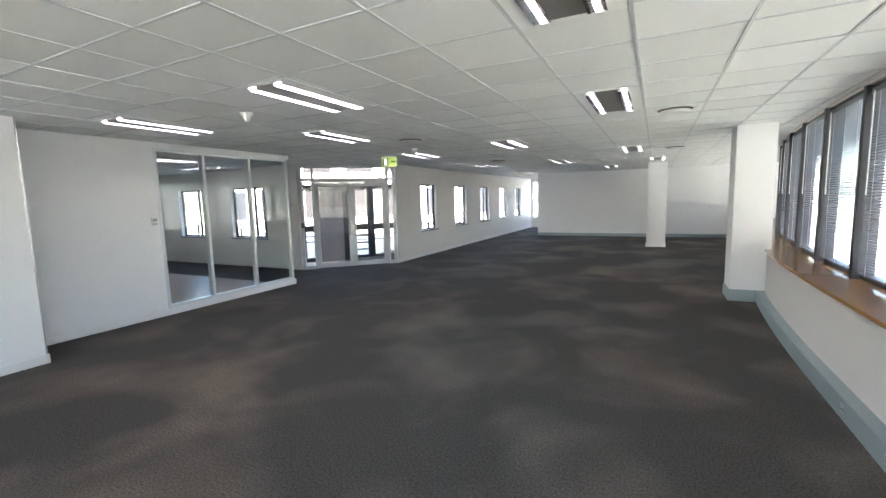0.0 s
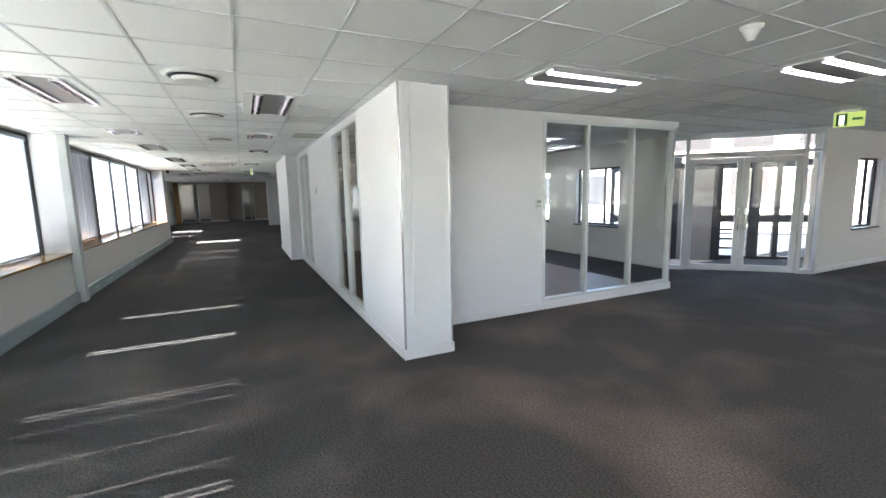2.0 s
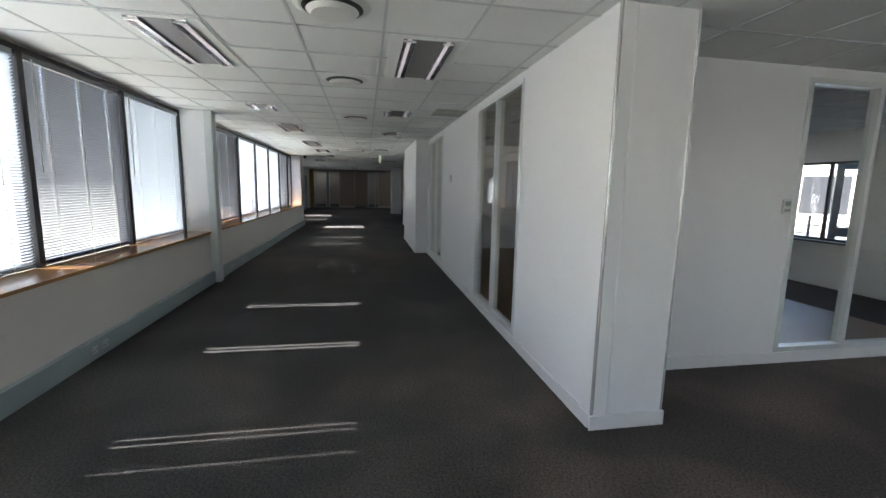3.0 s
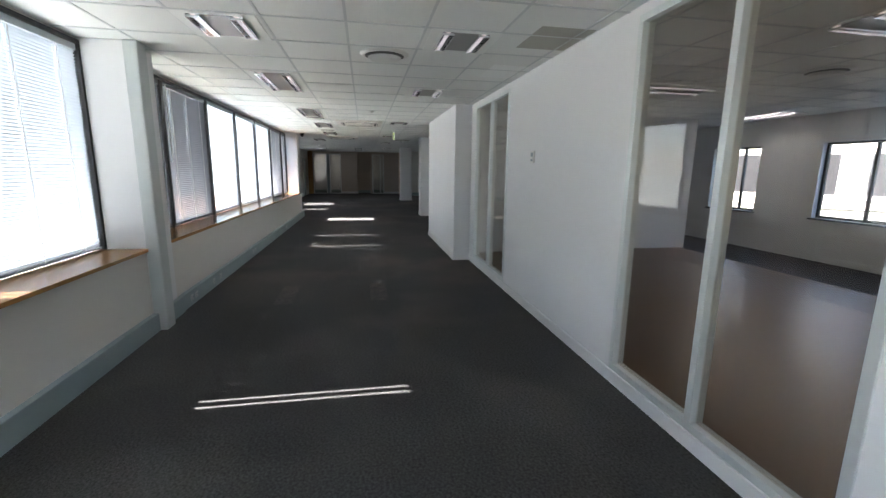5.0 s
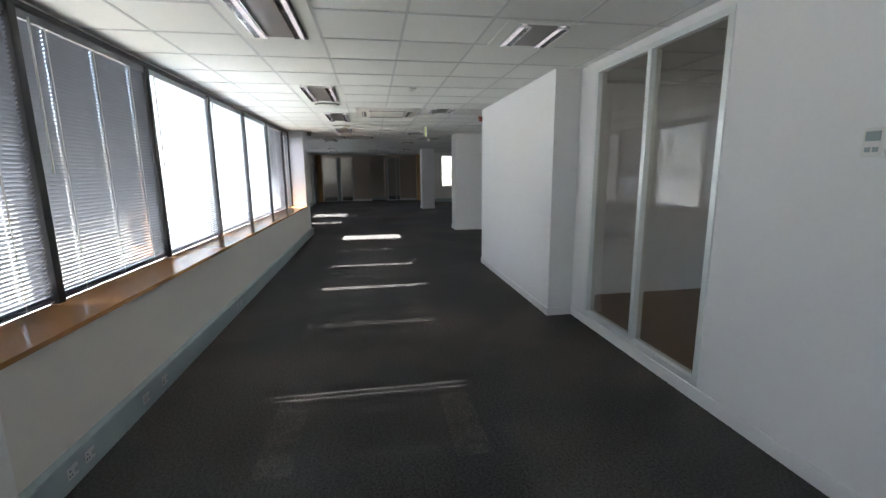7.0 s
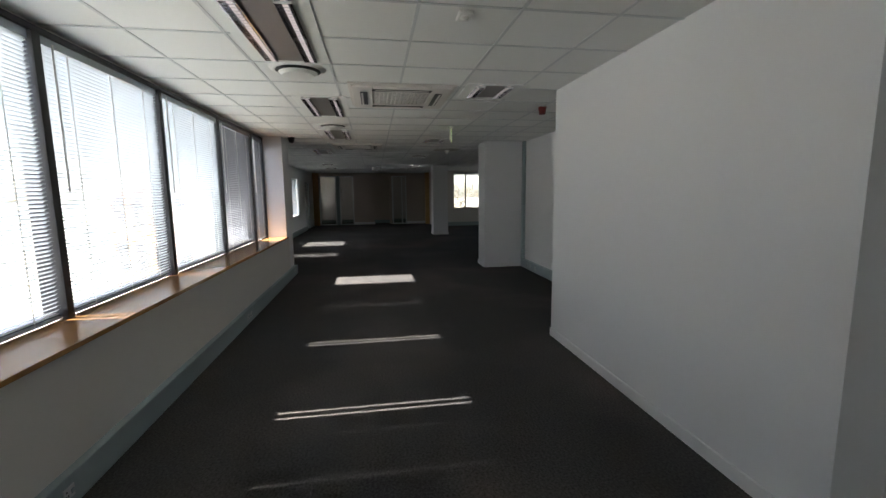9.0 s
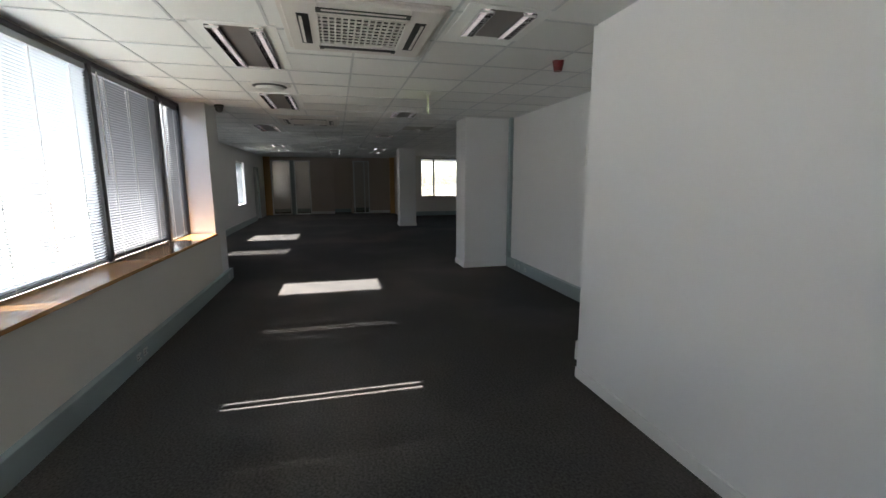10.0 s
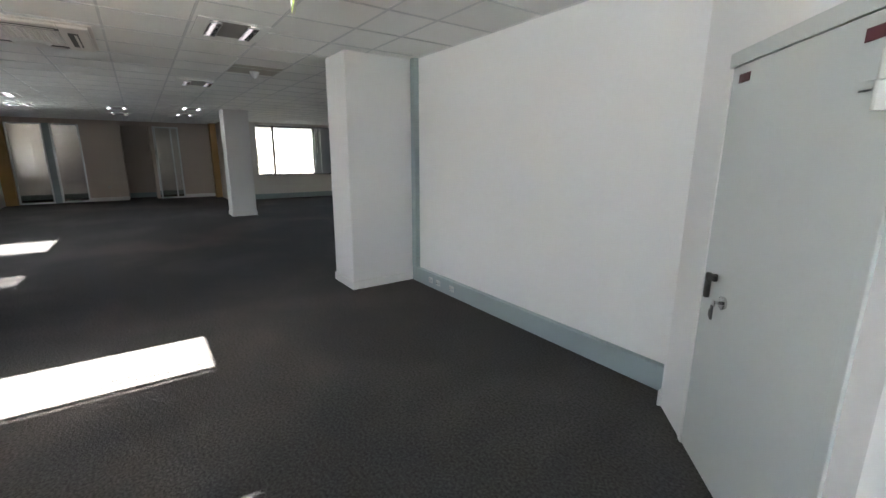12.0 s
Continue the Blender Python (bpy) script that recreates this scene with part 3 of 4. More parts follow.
blind(pose(-24.425, -3.66, 0, 0, 0, 0), 1.1, 0.74, 2.07, -32, WHITESLAT, single=False)
blind(pose(-22.0, -3.66, 0, 0, 0, 0), 0.55, 0.74, 2.07, -20, WHITESLAT, single=False)
small_window("window_far_end", pose(-4.85, 22.0, 0), 1.3, 0.5, 2.35, 0.15, ALU, sill=False, cross=False)
west_window = thing("window_far_west", pose(0, 0, 0), "long dark-framed window looking on bare trees", "window", "", "structure")
part("window_frame", boxes((-30.6, -30.54, 2.9, 9.0, 0.78, 0.83), (-30.6, -30.54, 2.9, 9.0, 2.37, 2.42)), DARKALU, west_window)
for y in (2.9, 3.47, 4.85, 6.2, 7.6, 9.0):
    part("mullion", boxes((-30.6, -30.54, y - 0.03, y + 0.03, 0.83, 2.37)), DARKALU, west_window)
for a, b in ((2.9, 3.47), (3.47, 4.85), (4.85, 6.2), (6.2, 7.6), (7.6, 9.0)):
    p = part("pane", boxes((-30.575, -30.57, a + 0.03, b - 0.03, 0.83, 2.37)), PANE, west_window)
    p.visible_shadow = False
blind(pose(-30.5, 5.52, 0, 0, 0, -90), 1.3, 0.8, 2.42, 60, SLAT, single=False)

# ---- glazed panels of the meeting room ----


def glazed(name, m, w, z0, z1, posts, label="glazed partition panel in a pale aluminium frame", glass=GLASS):
    """A glazed screen; x along it, y through it, set inside its wall's thickness."""
    t = thing(name, m, label, "glass partition", "", "structure")
    part("bottom_rail", boxes((0, w, -0.008, 0.075, z0, z0 + 0.045), bevel=0.003), ALU, t)
    part("top_rail", boxes((0, w, -0.008, 0.075, z1 - 0.045, z1), bevel=0.003), ALU, t)
    for x in posts:
        part("post", boxes((x - 0.022, x + 0.022, -0.010, 0.077, z0 + 0.045, z1 - 0.045), bevel=0.003), ALU, t)
    for a, b in zip(posts, posts[1:]):
        p = part("pane", boxes((a + 0.02, b - 0.02, 0.03, 0.038, z0 + 0.04, z1 - 0.04)), glass, t)
        p.visible_shadow = False
    return t


glazed("window_partition_1", pose(P1[0], MAIN_Y, 0), 1.53, 0.10, 2.44, [0.022, 0.755, 1.508])
glazed("window_partition_2", pose(P2[0], MAIN_Y, 0), 1.52, 0.10, 2.44, [0.022, 0.77, 1.498])
glazed("window_meeting_room", pose(-6.08, 3.53, 0, 0, 0, 90), 2.43, 0.10, 2.42, [0.022, 0.74, 1.58, 2.408], "glazed meeting room front in slim pale posts", CLEAR)
structure("wall_meeting_head", boxes((-6.18, -6.08, 3.53, 6.02, 2.42, H), (-6.18, -6.084, 3.53, 6.02, 0, 0.10)), PAINT, "painted head and plinth of the glazed front", "wall")

# ---- double doors on the diagonal ----
ENTRY = pose(-7.22, 7.38, 0, 0, 0, 45)    # x along the diagonal
EL = 2.33
entry = thing("door_entrance", ENTRY, "white framed glazed double entrance doors with side lights and fanlight", "glazed doors", "", "structure")
D0, D1 = 0.33, 2.05
part("door_frame", boxes((0, 0.05, -0.05, 0.05, 0, H), (EL - 0.05, EL, -0.05, 0.05, 0, H), (D0 - 0.06, D0, -0.052, 0.052, 0, 2.4), (D1, D1 + 0.06, -0.052, 0.052, 0, 2.4),
                         (0.05, EL - 0.05, -0.05, 0.05, 2.4, H), (D0, D1, -0.054, 0.054, 2.06, 2.16), (0.05, D0 - 0.06, -0.045, 0.045, 0, 0.08), (D1 + 0.06, EL - 0.05, -0.045, 0.045, 0, 0.08),
                         (0.05, D0 - 0.06, -0.045, 0.045, 2.1, 2.16), (D1 + 0.06, EL - 0.05, -0.045, 0.045, 2.1, 2.16), bevel=0.004), FRAMEGREY, entry)
mid = (D0 + D1) / 2
for a, b, side in ((D0 + 0.005, mid - 0.003, 1), (mid + 0.003, D1 - 0.005, -1)):
    leaf = part("door_leaf", boxes((a, a + 0.09, -0.022, 0.022, 0.01, 2.055), (b - 0.09, b, -0.022, 0.022, 0.01, 2.055), (a + 0.09, b - 0.09, -0.022, 0.022, 0.01, 0.12), (a + 0.09, b - 0.09, -0.022, 0.022, 1.96, 2.055), bevel=0.003), FRAMEGREY, entry)
    p = part("pane", boxes((a + 0.085, b - 0.085, -0.004, 0.004, 0.115, 1.965)), GLASS, leaf)
    p.visible_shadow = False
    hx = b - 0.045 if side > 0 else a + 0.045
    part("pull_handle", boxes((hx - 0.012, hx + 0.012, -0.075, -0.055, 0.75, 1.15), (hx - 0.01, hx + 0.01, -0.056, -0.022, 0.78, 0.80), (hx - 0.01, hx + 0.01, -0.056, -0.022, 1.10, 1.12), bevel=0.003), CHROME, leaf, "brushed steel pull handle")
    part("lock_box", boxes((hx - 0.05, hx + 0.05, -0.05, -0.0225, 0.86, 1.03), bevel=0.004), WHITEPLASTIC, leaf)
for a, b, z0, z1 in ((0.05, D0 - 0.06, 0.08, 2.1), (D1 + 0.06, EL - 0.05, 0.08, 2.1), (0.05, D0 - 0.06, 2.16, 2.4), (D1 + 0.06, EL - 0.05, 2.16, 2.4), (D0, D1, 2.16, 2.4)):
    p = part("pane", boxes((a, b, -0.004, 0.004, z0, z1)), GLASS, entry)
    p.visible_shadow = False
part("card_reader", boxes((0.0, 0.05, -0.075, -0.05, 1.0, 1.12), bevel=0.004), BLACK, entry, "black card reader")

# ---- grey service door ----
door = thing("door_service", DIAG, "closed grey steel service door with black handle and keys", "door", "", "structure")
part("door_frame", boxes((0.10, 0.15, 0.0, 0.012, 0, 1.91), (0.15, 1.05, -0.04, 0.012, 1.85, 1.91), bevel=0.003), DOORGREY, door)
leaf = part("door_leaf", boxes((0.153, 1.02, -0.035, 0.006, 0.008, 1.847), bevel=0.003), DOORGREY, door)
part("door_jamb", boxes((1.022, 1.06, -0.04, 0.01, 0, 1.85), bevel=0.003), TRIM, door)
part("door_handle", boxes((0.83, 0.905, 0.03, 0.05, 0.94, 0.965), (0.884, 0.905, 0.03, 0.052, 0.85, 0.962), (0.885, 0.90, 0.006, 0.032, 0.945, 0.96), bevel=0.004), BLACK, leaf, "black lever handle")
bm = bmesh.new()
disc(bm, 0.03, 0.027, 0, 0.012, m=pose(0.80, 0.018, 0.855, 90))
part("lock_rose", bm, CHROME, leaf, "steel lock rose")
part("key", boxes((0.797, 0.803, 0.014, 0.045, 0.848, 0.862), (0.797, 0.822, 0.042, 0.045, 0.835, 0.862), bevel=0.001), CHROME, leaf, "steel key in the lock")
part("key_tag", boxes((0.812, 0.832, 0.040, 0.046, 0.77, 0.836), (0.828, 0.85, 0.038, 0.043, 0.775, 0.81), bevel=0.002), BLACK, leaf, "dark key tag hanging from the lock")
for z in (0.15, 1.66):
    hinge = part("hinge", boxes((0.10, 0.148, 0.012, 0.022, z - 0.06, z + 0.07), (0.15, 0.27, 0.006, 0.012, z - 0.012, z + 0.012), bevel=0.002), DOORGREY, leaf)
    bm = bmesh.new()
    disc(bm, 0.02, 0.02, z + 0.003, z + 0.075, m=Matrix.Translation((0.15, 0.03, 0)), segs=20)
    disc(bm, 0.022, 0.022, z - 0.07, z, m=Matrix.Translation((0.15, 0.03, 0)), segs=20)
    part("hinge_barrel", bm, WHITEPLASTIC, leaf, "pale hinge barrel")
for x in (0.87, 0.2):
    part("label_plate", boxes((x, x + 0.085, 0.0065, 0.009, 1.775, 1.81)), MAROON, leaf, "maroon sticker")

# ---- ceiling fittings ----


def troffer(length, tube, label):
    """A recessed twin-tube fitting, long side along x: mirror louvres either side of a dark spine."""
    t = thing("ceiling_light", pose(0, 0, 0), label, "ceiling light", "recessed twin-tube ceiling lights")
    L, w = length / 2, 0.27
    part("frame", boxes((-L, L, -w, -0.182, -0.007, 0), (-L, L, 0.182, w, -0.007, 0), (-L, -L + 0.05, -0.182, 0.182, -0.007, 0), (L - 0.05, L, -0.182, 0.182, -0.007, 0)), TILE, t)
    part("spine", boxes((-L + 0.05, L - 0.05, -0.095, 0.095, -0.0085, 0)), LAMPPLATE, t, "dark grey spine")
    for y in (-0.138, 0.138):
        part("reflector", boxes((-L + 0.05, L - 0.05, y - 0.043, y + 0.043, -0.003, 0)), REFLECTOR, t)
        part("tube", boxes((-L + 0.06, L - 0.06, y - 0.014, y + 0.014, -0.007, -0.003)), tube, t, "glowing tube" if tube is TUBE else "unlit tube given a faint glow")
        bm = bmesh.new()
        n = int(length / 0.045)
        for k in range(n):
            x = -L + 0.07 + (2 * L - 0.14) * k / (n - 1)
            box(bm, x - 0.0025, x + 0.0025, y - 0.043, y + 0.043, -0.024, -0.007)
        box(bm, -L + 0.06, L - 0.06, y - 0.046, y - 0.042, -0.024, -0.003)
        box(bm, -L + 0.06, L - 0.06, y + 0.042, y + 0.046, -0.024, -0.003)
        part("louvre", bm, REFLECTOR, t)
    return t


def place(fit, spots, z=H):
    first = True
    for x, y, r in spots:
        m = pose(x, y, z, 0, 0, r)
        if first:
            fit.matrix_world = m
            first = False
        else:
            copy_thing(fit, m)


# last three fittings are lit only to brighten the passage and meeting room
place(troffer(1.13, TUBE, "lit recessed twin-tube ceiling light with mirror louvre"),
      [(-2.43, 2.85, 90), (-4.75, 2.92, 90), (-3.7, 4.72, 90), (-0.13, 4.55, 90), (-0.13, 1.75, 90), (-1.97, 7.1, 90), (-0.16, 9.5, 90), (-4.0, 7.6, 90), (-1.97, 11.6, 90),
       (-4.0, 11.4, 90), (0.3, 12.6, 90), (-4.2, 15.6, 90), (-1.0, 14.6, 90), (1.9, 10.4, 90), (-9.6, 6.6, 0), (-12.4, 6.6, 0), (-8.2, 5.0, 90)])
place(troffer(1.13, TUBE_DIM, "unlit recessed twin-tube ceiling light with mirror louvre"),
      [(-6.72, 0.45, 0), (-6.72, -1.3, 0), (-11.32, -1.3, 0), (-14.1, -1.28, 0), (-16.35, -1.24, 0), (-18.65, -1.27, 0), (-21.6, -1.85, 0), (-3.4, -1.3, 0), (-8.2, 3.4, 90), (-10.6, 3.4, 90), (-33.2, -2.4, 90)])
place(troffer(0.565, TUBE_DIM, "unlit short recessed twin-tube ceiling light"),
      [(-9.27, -1.32, 0), (-9.27, 0.44, 0), (-11.58, 0.5, 0), (-15.4, 0.44, 0), (-19.35, 0.43, 0), (-22.6, 0.5, 0)])
place(troffer(0.565, TUBE, "lit short recessed twin-tube ceiling light over the west office"),
      [(-26.0, -2.2, 0), (-27.6, -0.6, 0), (-29.4, -0.6, 0), (-26.8, 0.8, 0), (-28.6, 0.8, 0), (-28.0, -2.3, 0)])


def air_vent():
    t = thing("ceiling_vent", pose(0, 0, 0), "round white adjustable ceiling air vent", "air vent", "round ceiling vents")
    bm = bmesh.new()
    disc(bm, 0.19, 0.22, -0.016, 0)
    part("rim", bm, WHITEPLASTIC, t)
    bm = bmesh.new()
    disc(bm, 0.165, 0.175, -0.020, -0.0165)
    part("throat", bm, BLACK, t, "dark throat")
    bm = bmesh.new()
    disc(bm, 0.12, 0.15, -0.052, -0.03)
    disc(bm, 0.02, 0.02, -0.03, -0.019)
    part("centre_plate", bm, WHITEPLASTIC, t)
    return t


place(air_vent(), [(x, y, 0) for x, y in ((0.45, 5.32), (-3.05, 5.55), (-5.78, -0.18), (-7.5, -0.19), (-9.8, -0.14), (-14.86, -1.28), (-17.67, -1.27), (-20.7, -1.0), (0.6, 9.6), (-3.2, 10.0), (-9.4, 4.2))])


def cassette():
    t = thing("air_conditioner", pose(0, 0, 0), "cream ceiling cassette air conditioner with central grille", "air conditioner", "ceiling cassettes")
    s = 0.47
    part("skirt", boxes((-s - 0.03, s + 0.03, -s - 0.03, s + 0.03, -0.012, 0), bevel=0.004), CREAM, t)
    part("panel", boxes((-s, s, -s, -0.27, -0.035, 0), (-s, s, 0.27, s, -0.035, 0), (-s, -0.27, -0.27, 0.27, -0.035, 0), (0.27, s, -0.27, 0.27, -0.035, 0), bevel=0.008), CREAM, t)
    part("grille_back", boxes((-0.27, 0.27, -0.27, 0.27, -0.024, -0.013)), BLACK, t, "dark filter behind the grille")
    bm = bmesh.new()
    for k in range(9):
        x = -0.25 + 0.5 * k / 8
        box(bm, x - 0.004, x + 0.004, -0.27, 0.27, -0.034, -0.0245)
    for k in range(13):
        y = -0.25 + 0.5 * k / 12
        box(bm, -0.27, 0.27, y - 0.006, y + 0.006, -0.0335, -0.0245)
    part("grille", bm, CREAM, t)
    for r in range(4):
        m = pose(0, 0, 0, 0, 0, 90 * r)
        part("air_slot", boxes((-0.28, 0.28, 0.325, 0.395, -0.039, -0.0355), m=m), BLACK, t)
        part("flap", boxes((-0.25, 0.25, 0.366, 0.384, -0.044, -0.040), m=m, bevel=0.001), CREAM, t)
    return t


place(cassette(), [(-15.7, -0.42, 0), (-20.4, -1.02, 0)])


def smoke_detector():
    t = thing("smoke_detector", pose(0, 0, 0), "white conical smoke detector on the ceiling", "smoke detector", "smoke detectors")
    bm = bmesh.new()
    disc(bm, 0.055, 0.065, -0.022, 0)
    part("base", bm, WHITEPLASTIC, t)
    bm = bmesh.new()
    disc(bm, 0.018, 0.05, -0.085, -0.022)
    part("head", bm, WHITEPLASTIC, t)
    return t


place(smoke_detector(), [(-3.42, 2.97, 0), (-3.6, 6.6, 0), (-21.2, 1.0, 0)])


def sensor():
    t = thing("occupancy_sensor", pose(0, 0, 0), "small white ceiling sensor", "sensor", "ceiling sensors")
    part("base", boxes((-0.06, 0.06, -0.04, 0.04, -0.02, 0), bevel=0.006), WHITEPLASTIC, t)
    bm = bmesh.new()
    disc(bm, 0.015, 0.028, -0.036, -0.02)
    part("lens", bm, WHITEPLASTIC, t)
    return t


place(sensor(), [(-13.66, -0.18, 0)])


def access_panel(x, y, w, d, material, label):
    t = thing("access_panel", pose(x, y, H), label, "ceiling panel", "odd ceiling panels")
    part("panel", boxes((-w / 2, w / 2, -d / 2, d / 2, -0.004, 0)), material, t)


DULL = mat("dull_tile", (0.42, 0.41, 0.37), 0.8, vary=0.05)
BRIGHT = mat("fresh_tile", (0.86, 0.87, 0.87), 0.7, vary=0.02)
access_panel(-9.05, 1.14, 0.54, 0.42, DULL, "darker replaced ceiling tile")
access_panel(-10.2, 1.14, 0.54, 0.42, BRIGHT, "whiter replaced ceiling tile")
access_panel(-21.1, 0.98, 0.54, 0.56, DULL, "darker slotted ceiling panel")
access_panel(1.0115, 3.6985, 0.55, 0.55, BRIGHT, "bright replaced ceiling tile")

# alarm sounder, dome camera, exit signs, switches
t = thing("alarm_sounder", pose(-16.1, 1.28, H), "small red fire alarm sounder on the ceiling", "alarm")
bm = bmesh.new()
disc(bm, 0.045, 0.05, -0.035, 0)
part("base", bm, RED, t)
bm = bmesh.new()
disc(bm, 0.034, 0.045, -0.085, -0.035)
part("horn", bm, RED, t)
t = thing("dome_camera", pose(-19.12, -2.12, H), "small black dome security camera on the ceiling", "camera")
bm = bmesh.new()
disc(bm, 0.06, 0.06, -0.03, 0)
part("mount", bm, BLACK, t)
bm = bmesh.new()
bmesh.ops.create_uvsphere(bm, u_segments=20, v_segments=12, radius=0.05, matrix=Matrix.Translation((0, 0, -0.05)))
part("dome", bm, BLACK, t)


def exit_sign(m):
    """A hanging sign with a plain running-figure-free pictogram of bars and an arrow."""
    t = thing("exit_sign", m, "hanging yellow-green illuminated exit sign", "exit sign", "exit signs")
    part("ceiling_mount", boxes((-0.1, 0.1, -0.035, 0.035, -0.025, 0), bevel=0.004), WHITEPLASTIC, t)
    part("plate", boxes((-0.155, 0.155, -0.006, 0.006, -0.22, -0.025), bevel=0.002), WHITEPLASTIC, t, "pale acrylic plate")
    for s in (-1, 1):
        part("face", boxes((-0.15, 0.15, s * 0.0068 - 0.001, s * 0.0068 + 0.001, -0.215, -0.03)), SIGNGREEN, t)
        part("symbol", boxes((-0.13, -0.02, s * 0.0085 - 0.001, s * 0.0085 + 0.001, -0.20, -0.05)), SIGNDARK, t)
        part("symbol", boxes((0.03, 0.13, s * 0.0085 - 0.001, s * 0.0085 + 0.001, -0.135, -0.105)), SIGNDARK, t)
        part("door_symbol", boxes((-0.10, -0.05, s * 0.0105 - 0.001, s * 0.0105 + 0.001, -0.19, -0.07)), SIGNPALE, t)
    return t


es = exit_sign(pose(-4.62, 7.32, H, 0, 0, 33))
copy_thing(es, pose(-17.75, 0.48, H, 0, 0, -13))


def wall_switch(m):
    t = thing("wall_controller", m, "small white wall controller with grey keys", "switch", "wall switches")
    part("body", boxes((-0.04, 0.04, -0.018, 0, -0.06, 0.06), bevel=0.004), WHITEPLASTIC, t)
    part("display", boxes((-0.028, 0.028, -0.0205, -0.0175, 0.005, 0.045)), TRUNKING, t)
    part("button", boxes((-0.025, -0.004, -0.021, -0.0175, -0.04, -0.02)), TRUNKING, t)
    part("button", boxes((0.004, 0.025, -0.021, -0.0175, -0.04, -0.02)), TRUNKING, t)
    return t


ws = wall_switch(pose(-9.905, MAIN_Y, 1.625))
copy_thing(ws, pose(-6.08, 3.46, 1.38, 0, 0, 90))

# ---- west offices behind glass ----
glazed("window_west_office_1", pose(-32.4, -3.34, 0, 0, 0, 90), 0.80, 0.0, 2.36, [0.022, 0.778], "glazed office front in pale aluminium frame")
glazed("window_west_office_2", pose(-32.4, -2.38, 0, 0, 0, 90), 0.67, 0.0, 2.36, [0.022, 0.648], "glazed office door in pale aluminium frame")
glazed("window_west_office_3", pose(-32.4, 0.14, 0, 0, 0, 90), 0.73, 0.0, 2.36, [0.05, 0.5, 0.70], "glazed office door in wide pale frame")
structure("wall_west_head", boxes((-32.48, -32.4, -3.34, -1.71, 2.36, H), (-32.48, -32.4, -0.72, 0.87, 2.36, H)), BROWNWALL, "painted head above the office fronts", "wall")
structure("column_west", boxes((-32.55, -32.36, -2.54, -2.38, 0, 2.36), bevel=0.004), TRUNKING, "grey post between the office fronts", "post")
# blind added here to cut the sun falling on the office walls
blind(pose(-33.3, -3.66, 0, 0, 0, 0), 0.86, 0.57, 2.14, 58, SLAT, single=False)
small_window("window_west_office_side", pose(-33.3, -3.6, 0, 0, 0, 180), 0.9, 0.55, 2.15, 0.32, ALU, sill=False, cross=False)
wd = thing("door_west", pose(-30.4, -3.6, 0, 0, 0, 180), "closed grey door in the west office wall", "door", "", "structure")
part("door_leaf", boxes((-0.445, 0.445, 0.06, 0.10, 0.01, 1.945), bevel=0.004), DOORGREY, wd)
part("door_frame", boxes((-0.499, -0.45, -0.01, 0.1, 0, 1.999), (0.45, 0.499, -0.01, 0.1, 0, 1.999), (-0.45, 0.45, -0.01, 0.1, 1.95, 1.999), bevel=0.003), TRUNKING, wd)
part("door_handle", boxes((0.38, 0.46, 0.02, 0.058, 1.0, 1.03), bevel=0.004), BLACK, wd)

# ---- outside ----
structure("ground", boxes((-900, 900, -900, 900, -9.3, -9.0)), GROUND, "dry open ground below the building", "ground")
structure("building_wall_below", boxes((-36, 2.2, -2.94, 7.4, -9, -0.26)), CONCRETE, "plain lower storeys of the office building", "building")
# storeys above are out of view, added to keep sun off the courtyard
structure("courtyard_shade_storeys", boxes((-36, 1.7, -2.68, 7.4, 2.85, 9.5)), FACADE, "unseen rendered upper storeys added to shade the courtyard", "building")
# courtyard paving level with the office, and the wing across it
structure("lobby_floor", boxes((-1.2, 3.4, 0.1, 1.9, -0.12, -0.06), m=ENTRY), BROWNWALL, "brown tiled lobby floor behind the doors", "lobby floor")
structure("courtyard_deck", boxes((-19.4, -5.75, 7.55, 40, -0.4, -0.12)), CONCRETE, "pale concrete courtyard deck", "deck")


def wing(name, m, w, h, depth, material, label, cols, rows, z0=0.0):
    t = thing(name, m, label, "building")
    part("wall", boxes((-w / 2, w / 2, 0, depth, z0, h)), material, t)
    part("roof", boxes((-w / 2 - 0.3, w / 2 + 0.3, -0.3, depth + 0.3, h, h + 0.3)), CONCRETE, t)
    for i in range(cols):
        for j in range(rows):
            x = -w / 2 + w * (i + 0.5) / cols
            z = z0 + (h - z0) * (j + 0.5) / rows
            ww, hh = w / cols * 0.32, (h - z0) / rows * 0.3
            part("window", boxes((x - ww, x + ww, -0.04, 0.02, z - hh, z + hh)), DARKALU, t)
    return t


wing("courtyard_wing", pose(-16.5, 24, 0, 0, 0, 35), 22, 6, 6, FACADE, "pale rendered office wing across the courtyard", 8, 2)
rail = thing("balustrade", pose(-11.0, 12.0, -0.12, 0, 0, 45), "dark steel balustrade in the courtyard", "railing")
for z in (0.25, 0.45, 0.65, 0.85, 1.05):
    part("rail", boxes((-4.0, 4.0, -0.02, 0.02, z - 0.015, z + 0.015)), DARKALU, rail)
for k in range(7):
    part("post", boxes((-4.0 + k * 8 / 6 - 0.03, -4.0 + k * 8 / 6 + 0.03, -0.03, 0.03, 0, 1.1)), DARKALU, rail)
lobby = thing("lobby_screen", ENTRY @ pose(0, 1.7, -0.1), "dark bronze framed lobby screen behind the entrance doors", "glazed screen")
for x, w in ((-0.9, 0.1), (0.0, 0.2), (0.42, 0.17), (1.2, 0.2), (1.9, 0.2), (2.3, 0.1), (3.0, 0.1)):
    part("post", boxes((x - w / 2, x + w / 2, -0.05, 0.05, 0, 2.3), bevel=0.004), DARKALU, lobby)
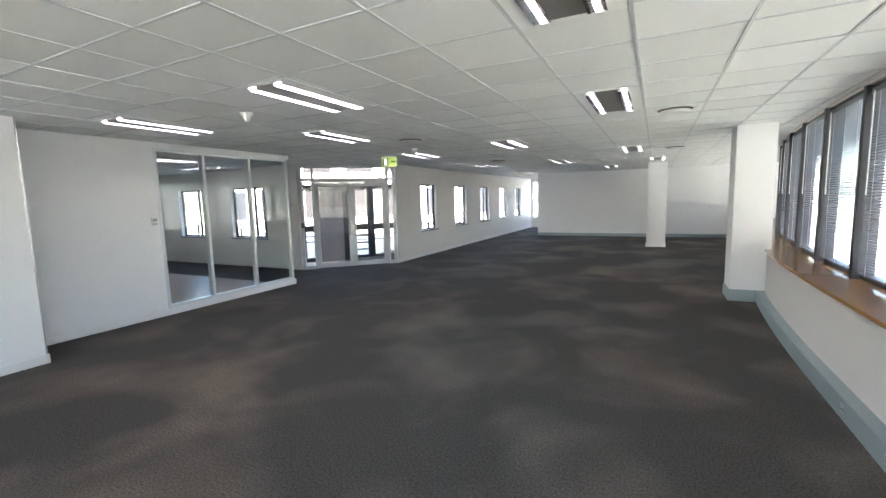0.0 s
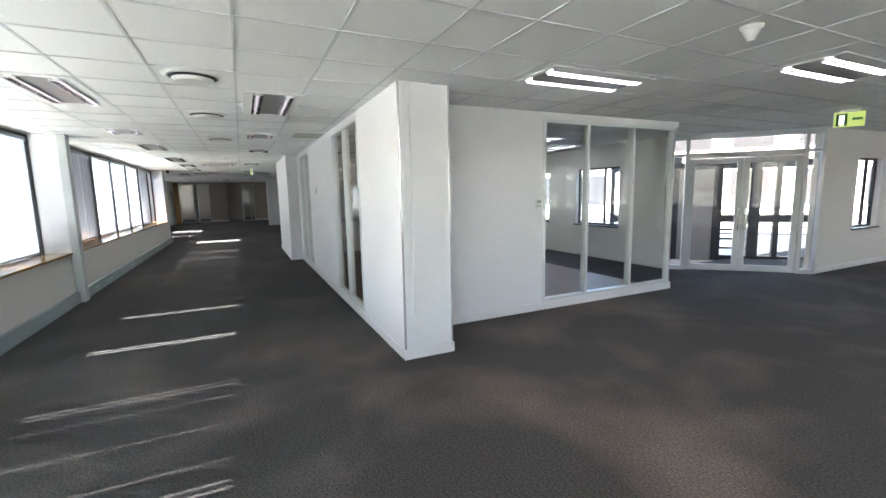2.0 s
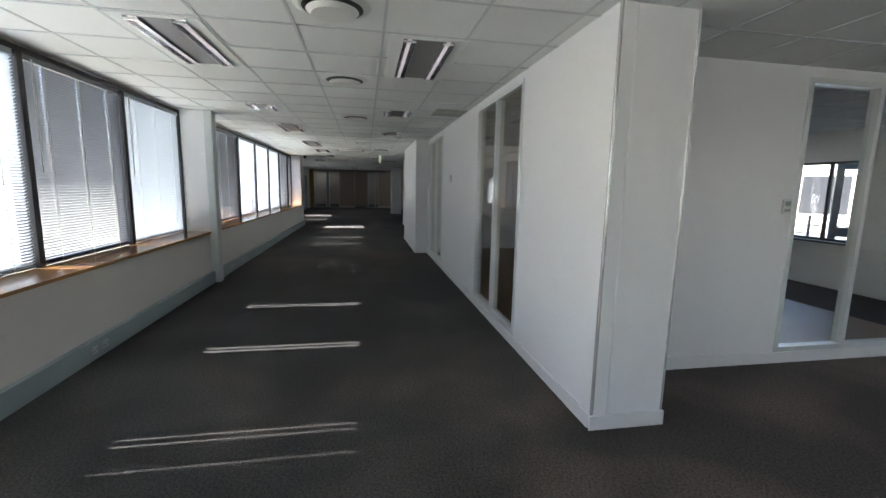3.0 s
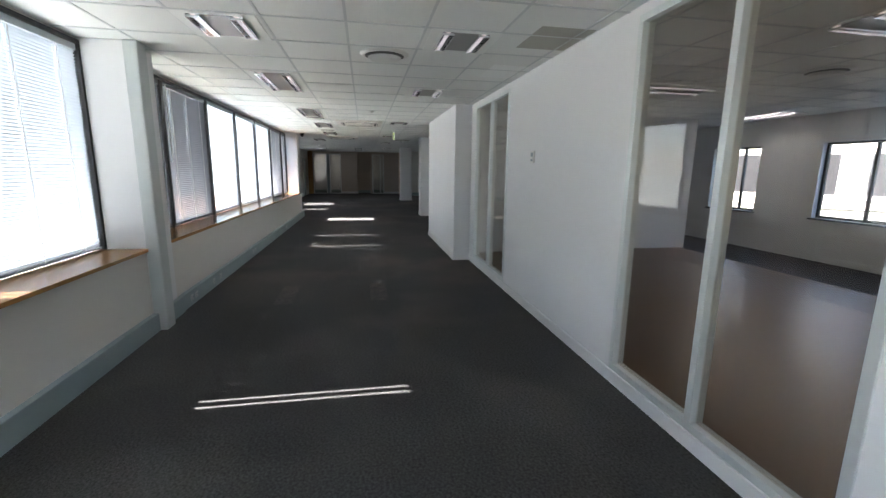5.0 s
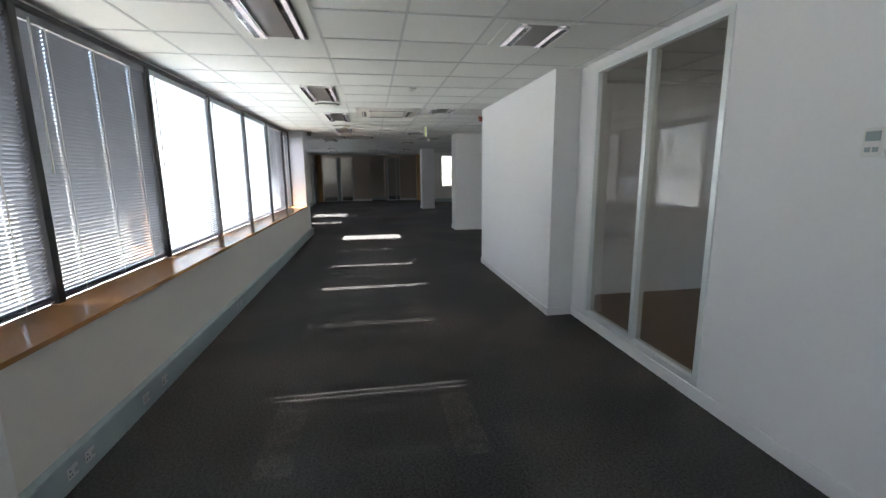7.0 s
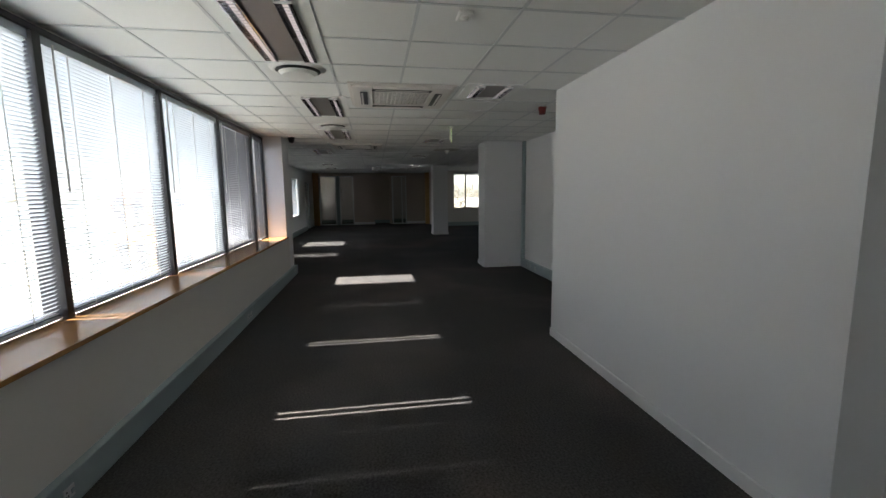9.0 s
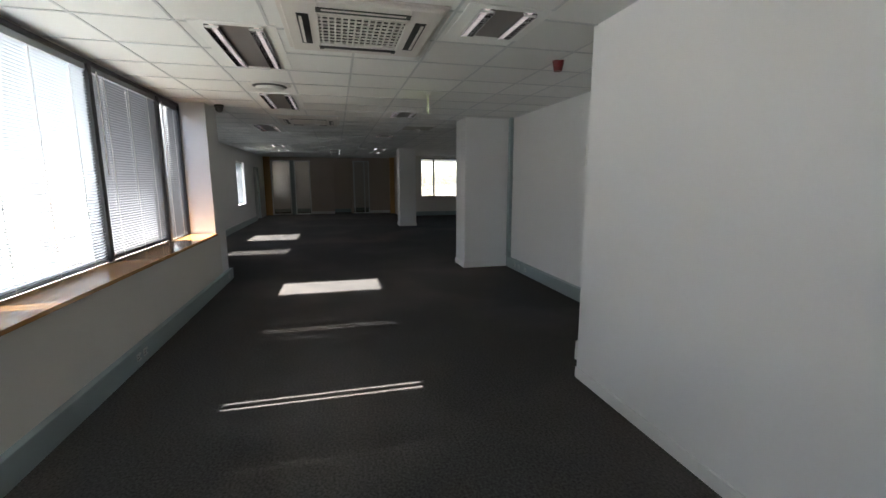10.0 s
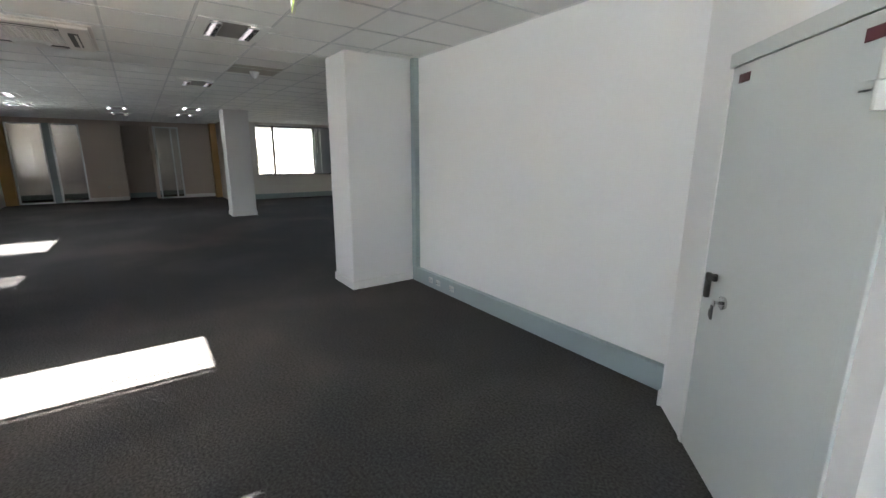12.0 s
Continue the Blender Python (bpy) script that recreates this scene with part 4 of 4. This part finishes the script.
for z, h in ((0.05, 0.11), (0.88, 0.16), (2.02, 0.16)):
    part("rail", boxes((-0.9, 3.0, -0.045, 0.045, z, z + h), bevel=0.004), DARKALU, lobby)
for z in (0.3, 0.5, 0.7):
    part("rail", boxes((1.3, 1.8, -0.02, 0.02, z, z + 0.04), bevel=0.004), DARKALU, lobby)
part("steel_panel", boxes((0.46, 1.12, -0.08, -0.052, 0.02, 2.02), bevel=0.004), LAMPPLATE, lobby, "brushed steel panel")
wing("brick_building", pose(-46, -16, -9, 0, 0, 60), 14, 11.2, 10, BRICKRED, "brown brick building beyond the car park", 6, 3)
wing("low_warehouse", pose(-40, -120, -9, 0, 0, 180), 90, 7, 30, FACADE, "long pale warehouse in the distance", 18, 1)
wing("far_block", pose(30, -90, -9, 0, 0, 190), 40, 9, 20, FACADE, "pale distant office block", 10, 2)
wing("far_block_east", pose(60, 12, -9, 0, 0, -90), 50, 10, 20, FACADE, "pale distant building beyond the curved windows", 10, 3)


def tree(x, y, z, h, seed):
    rnd = random.Random(seed)
    t = thing("tree", pose(x, y, z), "bare pale-twigged winter tree outside the window", "tree", "trees outside")
    bm, lf = bmesh.new(), bmesh.new()

    def limb(p, d, length, r, level):
        q = p + d * length
        rot = d.to_track_quat("Z", "Y").to_matrix().to_4x4()
        bmesh.ops.create_cone(bm, segments=4, radius1=r, radius2=r * 0.65, depth=length, matrix=Matrix.Translation((p + q) / 2) @ rot)
        if level == 0:
            for _ in range(2):
                c = q + Vector([rnd.uniform(-0.3, 0.3) for _ in range(3)])
                u = Vector([rnd.uniform(-1, 1) for _ in range(3)]).normalized() * rnd.uniform(0.04, 0.09)
                v = u.cross(Vector([rnd.uniform(-1, 1) for _ in range(3)])).normalized() * 0.05
                lf.faces.new([lf.verts.new(c + a) for a in (u, v, -u, -v)])
            return
        for _ in range(rnd.choice((3, 4))):
            e = (d + Vector([rnd.uniform(-0.8, 0.8) for _ in range(3)])).normalized()
            limb(q, e, length * rnd.uniform(0.6, 0.8), r * 0.6, level - 1)

    limb(Vector((0, 0, 0)), Vector((0, 0, 1)), h * 0.28, 0.16, 5)
    part("trunk", bm, BARK, t)
    part("crown", lf, LEAF, t)


for k, (x, y, h) in enumerate(((-43.5, 3.2, 14), (-45, 7.0, 15), (-43.5, 11.0, 14), (-47, 5.0, 15))):
    tree(x, y, -9, h, k)
